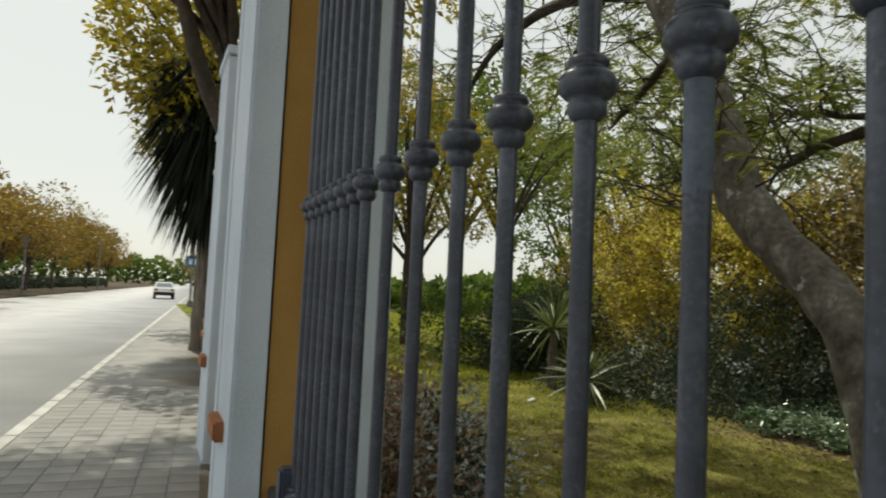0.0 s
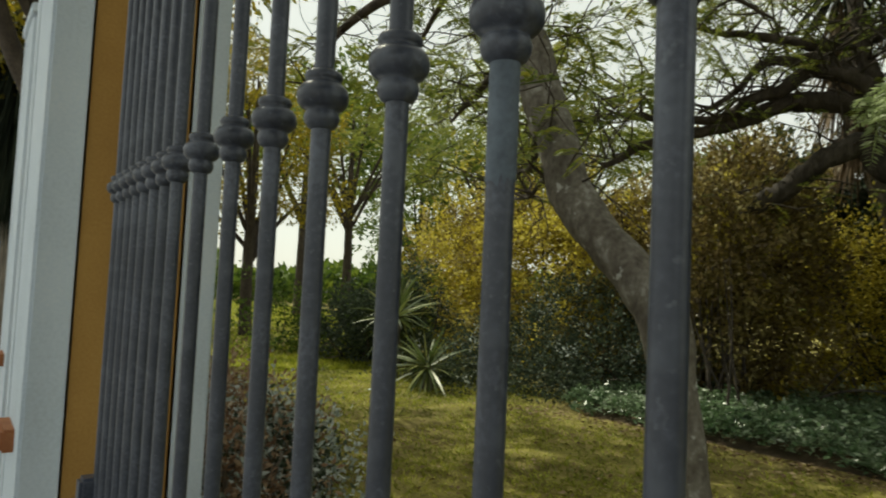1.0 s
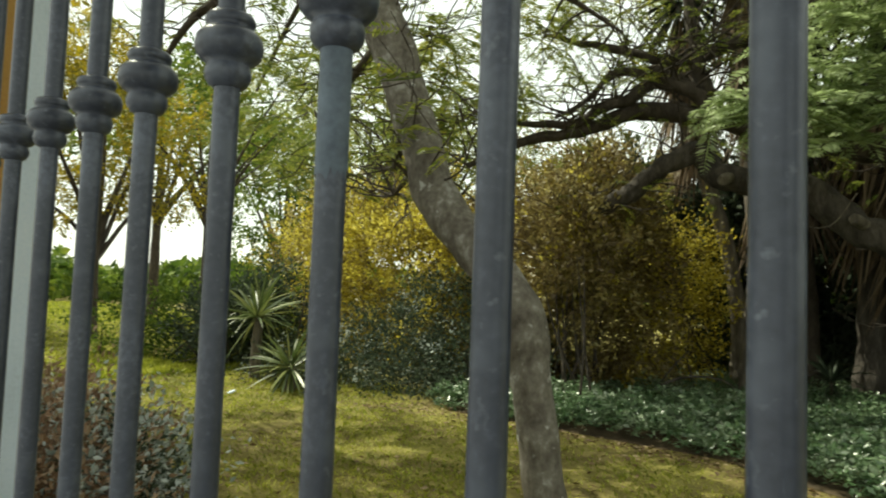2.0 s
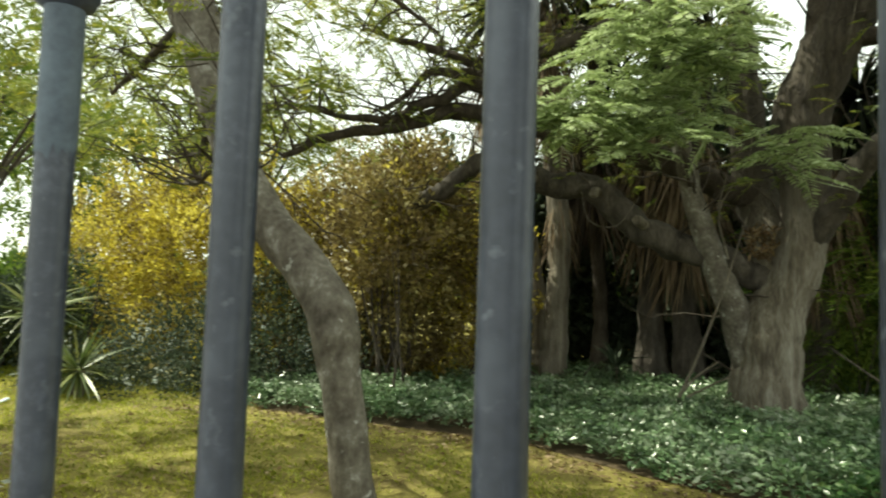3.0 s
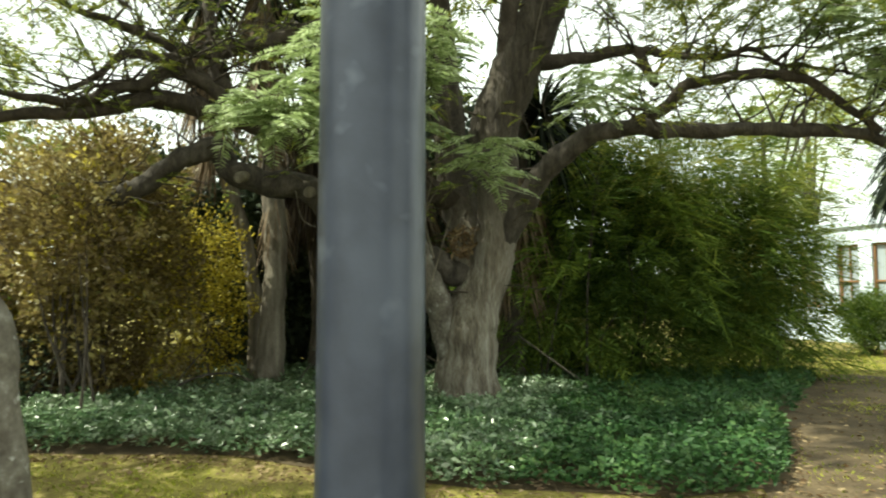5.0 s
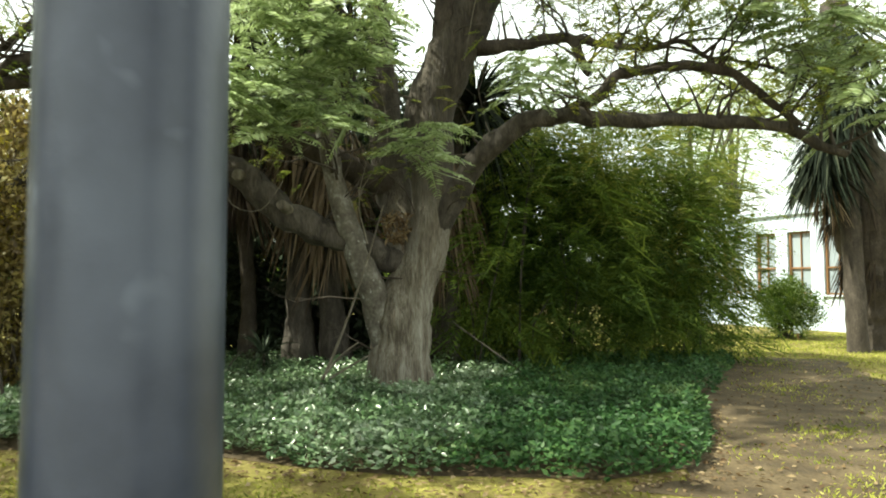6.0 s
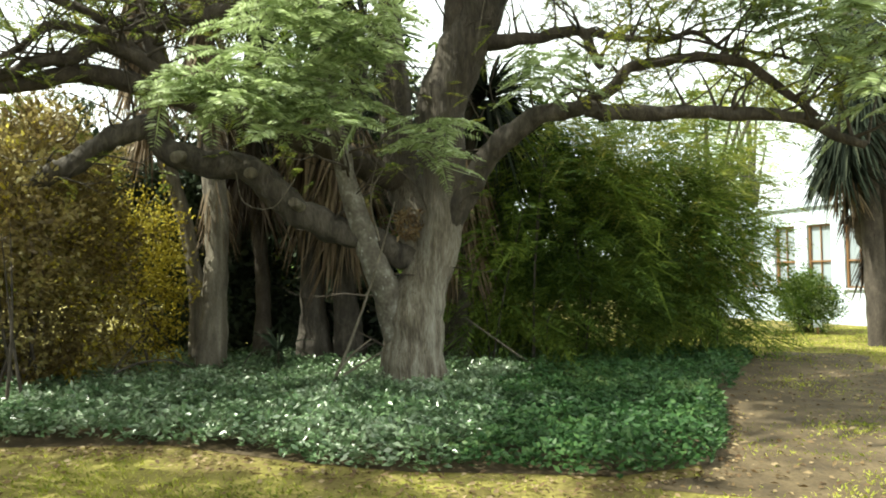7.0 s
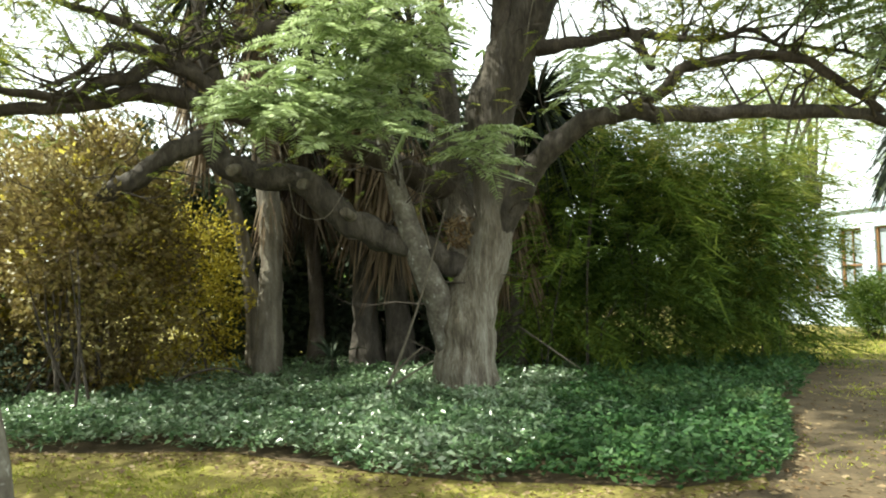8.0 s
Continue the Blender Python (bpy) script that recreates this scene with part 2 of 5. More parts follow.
# ---- builders ----
def link_mesh(name, verts, faces, mat, parent=None, label="", smooth=False):
    """One mesh object from rows of corners and equal-sided faces."""
    verts, faces = np.asarray(verts, np.float32), np.asarray(faces, np.int32)
    me = bpy.data.meshes.new(name)
    sides = faces.shape[1]
    me.vertices.add(len(verts))
    me.vertices.foreach_set("co", verts.ravel())
    me.loops.add(faces.size)
    me.loops.foreach_set("vertex_index", faces.ravel())
    me.polygons.add(len(faces))
    me.polygons.foreach_set("loop_start", np.arange(0, faces.size, sides, dtype=np.int32))
    me.update(calc_edges=True)
    me.validate()
    if smooth:
        me.polygons.foreach_set("use_smooth", np.ones(len(faces), dtype=bool))
    me.materials.append(mat)
    ob = new(name, me)
    ob.parent = parent
    if label:
        ob["label"] = label
    return ob


def part(name, bm, mat, parent=None, label="", smooth=False):
    me = bpy.data.meshes.new(name)
    bm.normal_update()
    bm.to_mesh(me)
    bm.free()
    for p in me.polygons:
        p.use_smooth = smooth
    me.materials.append(mat)
    ob = new(name, me)
    ob.parent = parent
    if label:
        ob["label"] = label
    return ob


def thing(name, label, category, group="", at=(0, 0, 0)):
    ob = new(name)
    ob.location = at
    ob.empty_display_size = 0.1
    return tagged(ob, label, category, group)


def box_bm(x0, y0, z0, x1, y1, z1, bevel=0.0):
    bm = bmesh.new()
    bmesh.ops.create_cube(bm, size=1)
    for v in bm.verts:
        v.co = ((x0 + x1) / 2 + v.co.x * (x1 - x0), (y0 + y1) / 2 + v.co.y * (y1 - y0), (z0 + z1) / 2 + v.co.z * (z1 - z0))
    if bevel:
        bmesh.ops.bevel(bm, geom=bm.edges[:], offset=bevel, segments=2, affect="EDGES")
    return bm


def lathe(profile, segs=20):
    """Rows (radius, height) turned round the z axis."""
    a = np.arange(segs) * 2 * math.pi / segs
    ring = np.stack([np.cos(a), np.sin(a)], 1)
    verts = np.concatenate([np.c_[ring * r, np.full(segs, z)] for r, z in profile])
    n = np.arange(segs)
    faces = [np.stack([k * segs + n, k * segs + (n + 1) % segs, (k + 1) * segs + (n + 1) % segs, (k + 1) * segs + n], 1) for k in range(len(profile) - 1)]
    return verts, np.concatenate(faces)


def smooth_path(points, step):
    """A Catmull-Rom line through points with radii (x, y, z, r)."""
    p = np.asarray(points, float)
    p = np.vstack([2 * p[0] - p[1], p, 2 * p[-1] - p[-2]])
    out = []
    for k in range(1, len(p) - 2):
        a, b, c, d = p[k - 1 : k + 3]
        count = max(2, int(np.linalg.norm((c - b)[:3]) / step))
        t = np.arange(count)[:, None] / count
        out.append(0.5 * (2 * b + (c - a) * t + (2 * a - 5 * b + 4 * c - d) * t**2 + (3 * b - a - 3 * c + d) * t**3))
    out.append(p[-2:-1])
    out = np.concatenate(out)
    out[:, 3] = np.maximum(out[:, 3], 0.002)
    return out


def tube_data(points, segs=12, step=0.12, lumps=0.0, wave=2.2, flutes=0.0, crook=0.0):
    """Corners and faces of a tapering, lumpy limb along points (x, y, z, r)."""
    p = smooth_path(points, step)
    n = len(p)
    if crook:
        p = np.array(p, float)
        for i in range(1, n):
            p[i, :3] += np.array(noise.noise_vector(Vector(p[i, :3]) * 2.6)) * crook + np.array(noise.noise_vector(Vector(p[i, :3]) * 6.0)) * crook * 0.35
    way = np.gradient(p[:, :3], axis=0)
    way /= np.linalg.norm(way, axis=1)[:, None] + 1e-9
    side = np.cross(way, (0.31, 0.17, 0.94) if abs(way[0][2]) < 0.8 else (0.9, 0.3, 0.1))
    side /= np.linalg.norm(side, axis=1)[:, None] + 1e-9
    up = np.cross(side, way)
    a = np.arange(segs) * 2 * math.pi / segs
    radius = p[:, 3:4] * np.ones(segs)
    if lumps:
        for i in range(n):
            for j in range(segs):
                q = Vector(p[i, :3]) * wave + Vector((math.cos(a[j]), math.sin(a[j]), 0)) * 0.9
                radius[i, j] *= 1 + lumps * noise.noise(q) + 0.5 * lumps * noise.noise(q * 2.7)
                if flutes:
                    radius[i, j] *= 1 + flutes * math.sin(a[j] * 5 + 0.8 * p[i, 2]) * max(0, 1 - p[i, 2] / 2.2)
    verts = p[:, None, :3] + radius[..., None] * (np.cos(a)[None, :, None] * side[:, None] + np.sin(a)[None, :, None] * up[:, None])
    k, j = np.meshgrid(np.arange(n - 1), np.arange(segs), indexing="ij")
    k, j = k.ravel(), j.ravel()
    j2 = (j + 1) % segs
    faces = np.stack([k * segs + j, k * segs + j2, (k + 1) * segs + j2, (k + 1) * segs + j], 1)
    return verts.reshape(-1, 3), faces


def limb(name, points, mat, parent, segs=12, step=0.1, lumps=0.12, label="", flutes=0.0, wave=2.2, crook=0.0):
    v, f = tube_data(points, segs, step, lumps, wave, flutes, crook)
    return link_mesh(name, v, f, mat, parent, label, smooth=True)


def joined(pieces):
    """Several (corners, faces) as one."""
    verts, faces, base = [], [], 0
    for v, f in pieces:
        verts.append(v)
        faces.append(f + base)
        base += len(v)
    return np.concatenate(verts), np.concatenate(faces)


def unit(v):
    return v / (np.linalg.norm(v, axis=-1, keepdims=True) + 1e-9)


RNG = np.random.default_rng(7)


def scatter_dirs(n, up=0.0, spread=1.0):
    d = RNG.normal(size=(n, 3)) * spread
    d[:, 2] += up
    return unit(d)


def leaf_data(base, way, size, wide=0.45, fold=0.25, face=None):
    """Folded pointed leaves: base points, directions and lengths."""
    n = len(base)
    size = np.broadcast_to(np.asarray(size, float), (n,))[:, None]
    rough = RNG.normal(size=(n, 3)) if face is None else face + RNG.normal(size=(n, 3)) * 0.45
    side = unit(np.cross(way, rough))
    up = unit(np.cross(side, way))
    mid = base + way * size * 0.45
    v = np.stack([base, mid + side * size * wide / 2 + up * size * wide * fold, base + way * size, mid - side * size * wide / 2 + up * size * wide * fold], 1)
    i = np.arange(n)[:, None] * 4
    faces = np.concatenate([i + [0, 1, 2], i + [0, 2, 3]], 1).reshape(-1, 3)
    return v.reshape(-1, 3), faces


def leaf_mass(name, base, way, size, mat, parent=None, wide=0.45, fold=0.25, face=None, label="", stuff=True):
    ob = link_mesh(name, *leaf_data(base, way, size, wide, fold, face), mat, parent, label)
    if stuff:
        ob["kind"] = "stuff"
    return ob


def frond_data(base, way, length, pairs=13, droop=0.35, leaflet=0.26, wide=0.30):
    """Feathery leaves: a bent midrib with pairs of narrow leaflets."""
    n = len(base)
    length = np.broadcast_to(np.asarray(length, float), (n,))[:, None, None]
    t = (np.arange(pairs) + 0.6) / pairs
    down = np.array([0, 0, -1.0])
    way = way[:, None, :]
    spots = base[:, None, :] + length * (way * t[None, :, None] + down * droop * (t**2)[None, :, None])
    along = unit(way + 2 * droop * t[None, :, None] * down)
    side = unit(np.cross(way, down + RNG.normal(size=(n, 1, 3)) * 0.25))
    size = leaflet * length[..., 0] * np.sin(np.pi * (0.12 + 0.80 * t))[None, :]
    pieces = []
    for sign in (1, -1):
        d = unit(side * sign + along * 0.45 + down * 0.16 + RNG.normal(size=spots.shape) * 0.10)
        pieces.append(leaf_data(spots.reshape(-1, 3), d.reshape(-1, 3), size.ravel(), wide, 0.15, np.array([0, 0, 1.0])))
    end = base[:, None, :] + length * (way + down * droop)
    rib_way = end - base[:, None, :]
    pieces.append(leaf_data(base, unit(rib_way[:, 0]), np.linalg.norm(rib_way[:, 0], axis=1), 0.03, 0.2))
    return joined(pieces)


def frond_mass(name, base, way, length, mat, parent=None, label="", **kw):
    ob = link_mesh(name, *frond_data(base, way, length, **kw), mat, parent, label)
    ob["kind"] = "stuff"
    return ob


def straps(base, way, length, wide=0.06, droop=0.5, steps=4):
    """Long bent strap leaves."""
    n = len(base)
    length = np.broadcast_to(np.asarray(length, float), (n,))[:, None, None]
    t = np.linspace(0, 1, steps + 1)
    spots = base[:, None] + length * (way[:, None] * t[None, :, None] + np.array([0, 0, -1.0]) * droop * (t**2)[None, :, None])
    side = unit(np.cross(way, RNG.normal(size=(n, 3)) * 0.3 + (0, 0, 1.0)))[:, None]
    w = (wide * length * (np.array([0.7, 1.0, 0.85, 0.5, 0.04]) if steps == 4 else np.linspace(1, 0.05, steps + 1))[None, :, None]) / 2
    v = np.stack([spots - side * w, spots + side * w], 2).reshape(-1, 3)
    i = (np.arange(n)[:, None] * (steps + 1) + np.arange(steps)[None]).reshape(-1, 1) * 2
    return v, i + [0, 1, 3, 2]


def inside(n, boxes, clump=1, spread=0.15, uneven=0.0):
    """Random points over a list of ellipsoids (x, y, z, rx, ry, rz), near the skin more often than deep inside.
    clump: leaves that share a shoot; spread: the shoot's size; uneven: how far the skin swells and caves in."""
    boxes = np.asarray(boxes, float)
    weight = boxes[:, 3] * boxes[:, 4] + boxes[:, 4] * boxes[:, 5] + boxes[:, 3] * boxes[:, 5]
    m = max(1, n // clump)
    pick = RNG.choice(len(boxes), m, p=weight / weight.sum())
    d = unit(RNG.normal(size=(m, 3)))
    r = RNG.uniform(0.35, 1.0, (m, 1)) ** 0.5
    if uneven:
        skin = boxes[pick, :3] + d * boxes[pick, 3:]
        r = r * (1 + uneven * np.array([noise.noise(Vector(q) * 1.1) + 0.6 * noise.noise(Vector(q) * 2.9) for q in skin])[:, None])
    p = boxes[pick, :3] + d * r * boxes[pick, 3:]
    if clump > 1:
        p, d = np.repeat(p, clump, 0), np.repeat(d, clump, 0)
        along = RNG.uniform(-0.2, 1.0, (len(p), 1))
        shoot = unit(np.repeat(RNG.normal(size=(m, 3)) * 0.6 + (0, 0, 0.35), clump, 0) + d)
        p = p + shoot * along * spread * 1.6 + RNG.normal(size=p.shape) * spread * 0.28
    return p, d


# ---- ground, road and pavement ----
STREET_TURN = 0.073  # the street swings off from the line of the near railings


def street(u, y):
    """A place u metres from the railings' line, y metres along the street."""
    return u + STREET_TURN * (y - 2.25) if y > 2.25 else u


def strip(name, u0, u1, z0, z1, mat, y0=-60.0, y1=400.0):
    rows = [y0, -20, 2.25, 6, 10, 16, 24, 40, 70, 120, y1]
    v, f = [], []
    for y in rows:
        v += [(street(u0, y), y, z0), (street(u1, y), y, z0), (street(u1, y), y, z1), (street(u0, y), y, z1)]
    for k in range(len(rows) - 1):
        a, b = 4 * k, 4 * k + 4
        f += [(a + 3, a + 2, b + 2, b + 3), (a, a + 3, b + 3, b), (a + 2, a + 1, b + 1, b + 2)]
    return tagged(link_mesh(name, v, f, mat), kind="structure")


gm = bmesh.new()
bmesh.ops.create_grid(gm, x_segments=40, y_segments=40, size=1500)
for v in gm.verts:
    v.co.z = -0.16
ground = tagged(part("ground", gm, EARTH), "dry bare earth reaching to the horizon", "ground", kind="structure")
road = tagged(strip("road", -11.9, -2.02, -0.155, -0.12, ASPHALT), "pale worn asphalt street in bright sun", "road", kind="structure")
pavement = tagged(strip("pavement", -1.88, -0.12, -0.15, -0.006, PAVER), "grey paved footpath beside the railings", "pavement", kind="structure")
lawn = strip("lawn", -0.05, 90, -0.15, 0.0, LAWN, -60, 400)
tagged(lawn, "patchy yellow-green lawn under the trees", "lawn", kind="structure")
verge = tagged(strip("verge", -40, -12.05, -0.15, 0.0, EARTH), "dry earth verge across the street", "verge", kind="structure")
lane = tagged(strip("lane_line", -7.0, -6.88, -0.121, -0.116, KERB), "faded white lane line on the asphalt", "road line", kind="structure")

# ---- railings ----
STEP = 0.22
fence = thing("iron_fence", "dark grey painted iron railings with ball collars on a low wall", "fence")
RADIUS = 0.0166
bar_profile = [(RADIUS * (1 + 0.02 * math.sin(z * 7)), z) for z in np.linspace(0.47, 3.10, 40)]
bar_v, bar_f = lathe(bar_profile, 20)
collar_shape = [(0.0172, -0.054), (0.024, -0.050), (0.0285, -0.042), (0.0295, -0.034), (0.0275, -0.026), (0.026, -0.023), (0.034, -0.019), (0.041, -0.011),
                (0.0430, 0.0), (0.041, 0.011), (0.034, 0.019), (0.027, 0.0225), (0.030, 0.027), (0.032, 0.033), (0.029, 0.040), (0.0172, 0.045)]
collar_v, collar_f = lathe(collar_shape, 24)
finial_v, finial_f = lathe([(0.0172, 0), (0.03, 0.02), (0.034, 0.05), (0.02, 0.09), (0.012, 0.12), (0.006, 0.2), (0.0005, 0.24)], 16)
me_bar = me_collar = me_low = me_finial = None
UNEVEN = {-3: 0.021, -2: 0.003, -1: -0.003, 0: -0.004, 1: 0.0, 2: 0.007, 4: -0.002}  # how far single bars stand off their even places
for k in [*range(-19, 6), 6, 6.5, 7, 7.5, 8, 8.5, 9, 9.4]:
    bend = Matrix.Translation((0.002 * math.sin(k * 2.3), k * STEP + UNEVEN.get(k, 0.0), 0)) @ pose(0, 0, 0, 0, 0, k * 57)
    bar = link_mesh("bar", bar_v, bar_f, IRON, fence, smooth=True) if me_bar is None else new("bar", me_bar)
    me_bar, bar.parent = bar.data, fence
    bar.matrix_basis = bend
    for shape, data, z in (("collar", (collar_v, collar_f), 1.786), ("base_collar", (collar_v, collar_f), 0.66), ("finial", (finial_v, finial_f), 3.10)):
        known = {"collar": me_collar, "base_collar": me_collar, "finial": me_finial}[shape]
        piece = link_mesh(shape, *data, IRON, bar, smooth=True) if known is None else new(shape, known)
        piece.parent = bar
        piece.location = (0, 0, z)
        if shape == "finial":
            me_finial = piece.data
        else:
            me_collar = piece.data
for z, h, w in ((0.57, 0.03, 0.032), (2.98, 0.02, 0.012)):
    part("rail", box_bm(-w, -4.3, z - h, w, 2.45, z + h, 0.004), IRON, fence)
part("kick_plate", box_bm(-0.024, -4.3, 0.47, 0.024, 2.45, 0.539, 0.003), IRON, fence, "dark sheet panel below the rail")

part("foot_plate", box_bm(-0.058, 2.06, 0.44, 0.02, 2.14, 0.77, 0.012), IRON, fence, "dark foot plate at the end of the bars")


def worn_patch(y, z0, z1, turn, spread):
    """Paint worn to a paler coat: a thin skin round a bar with ragged edges."""
    a = np.linspace(-spread, spread, 25) + turn
    zs = np.linspace(z0, z1, 10)
    v = []
    for i, z in enumerate(zs):
        for b in a:
            ragged = 0.018 * noise.noise((math.cos(b) * 3, math.sin(b) * 3, y * 9)) * (1 - i / 9)
            v.append((RADIUS * 1.035 * math.cos(b), y + RADIUS * 1.035 * math.sin(b), z + ragged))
    f = [(i * 25 + j, i * 25 + j + 1, (i + 1) * 25 + j + 1, (i + 1) * 25 + j) for i in range(9) for j in range(24)]
    return link_mesh("worn_patch", v, f, WORN, fence, "bluish grey patch where the paint has worn", smooth=True)


worn_patch(-0.004, 1.60, 1.737, math.radians(205), 2.6)
worn_patch(-0.003 - STEP, 1.63, 1.74, math.radians(150), 0.7)

dwarf = thing("dwarf_wall", "low ochre plastered wall carrying the railings", "wall")
part("wall_body", box_bm(-0.065, -4.3, -0.15, 0.065, 2.45, 0.42, 0.006), OCHRE, dwarf)
part("coping", box_bm(-0.078, -4.3, 0.42, 0.078, 2.45, 0.47, 0.010), IRON, dwarf, "dark painted coping")

# ---- pillars ----


def pillar(x, y, near=False):
    """An ochre pillar with white corner bands, a terracotta dado block and a cap. x, y: its corner next to the street."""
    w, h = 0.70 if near else 0.73, 3.40
    ob = thing("fence_pillar", "ochre plastered pillar with white corner bands" if near else "ochre pillar with white bands along the street", "pillar", "pillars of the railings", (x, y, 0))
    part("shaft", box_bm(0.012, 0.012, -0.15, w - 0.012, w - 0.012, h, 0.004), OCHRE, ob)
    b = 0.155 if near else 0.2
    for cx, cy in ((0, 0), (w - b, 0), (0, w - b), (w - b, w - b)):
        part("corner_band", box_bm(cx, cy, -0.15, cx + b, cy + b, h, 0.012), WHITE, ob, "white plastered corner band")
    part("street_panel", box_bm(0.003, b + 0.002, -0.15, 0.05, w - b - 0.002, h), WHITE, ob, "white plastered street face")
    part("dado_block", box_bm(-0.045, 0.2, 0.75, w + 0.045, w - 0.2, 0.84, 0.01), TERRACOTTA, ob, "terracotta moulding block")
    part("cap", box_bm(-0.02, -0.02, h, w + 0.02, w + 0.02, h + 0.08, 0.01), WHITE, ob, "white moulded cap")
    return ob


pillar(-0.214, 2.45, True)
for y in (5.3, 8.4, 11.5, 14.6, 17.7, 20.8):
    pillar(street(-0.30, y), y)
pillar(-0.30, -5.01)
for y0, y1 in ((3.18, 5.3), (6.01, 8.4), (9.11, 11.5), (12.21, 14.6), (15.31, 17.7), (18.41, 20.8)):
    far_wall = thing("dwarf_wall", "low ochre plastered wall between pillars", "wall")
    xa, xb = street(0.05, y0), street(0.05, y1)
    v = [(xa - .1, y0, -.15), (xa + .1, y0, -.15), (xa + .1, y0, .8), (xa - .1, y0, .8), (xb - .1, y1, -.15), (xb + .1, y1, -.15), (xb + .1, y1, .8), (xb - .1, y1, .8)]
    link_mesh("wall_body", v, [(0, 1, 2, 3), (4, 7, 6, 5), (0, 4, 5, 1), (1, 5, 6, 2), (2, 6, 7, 3), (3, 7, 4, 0)], OCHRE, far_wall)
    far_fence = thing("iron_fence", "dark iron railings between the pillars along the street", "fence")
    count = int((y1 - y0) / STEP)
    for i in range(count):
        y = y0 + (i + 0.5) * (y1 - y0) / count
        bar = new("bar", me_bar)
        bar.parent, bar.location = far_fence, (street(0.05, y), y, 0)
        piece = new("collar", me_collar)
        piece.parent, piece.location = bar, (0, 0, 1.786)

# ---- big spreading tree ----
tree = thing("jacaranda_tree", "huge old spreading tree with furrowed grey trunk and feathery leaves", "tree", at=(9.0, -0.2, 0))


def off(points, ox=9.0, oy=-0.2):
    return [(x - ox, y - oy, z, r) for x, y, z, r in points]


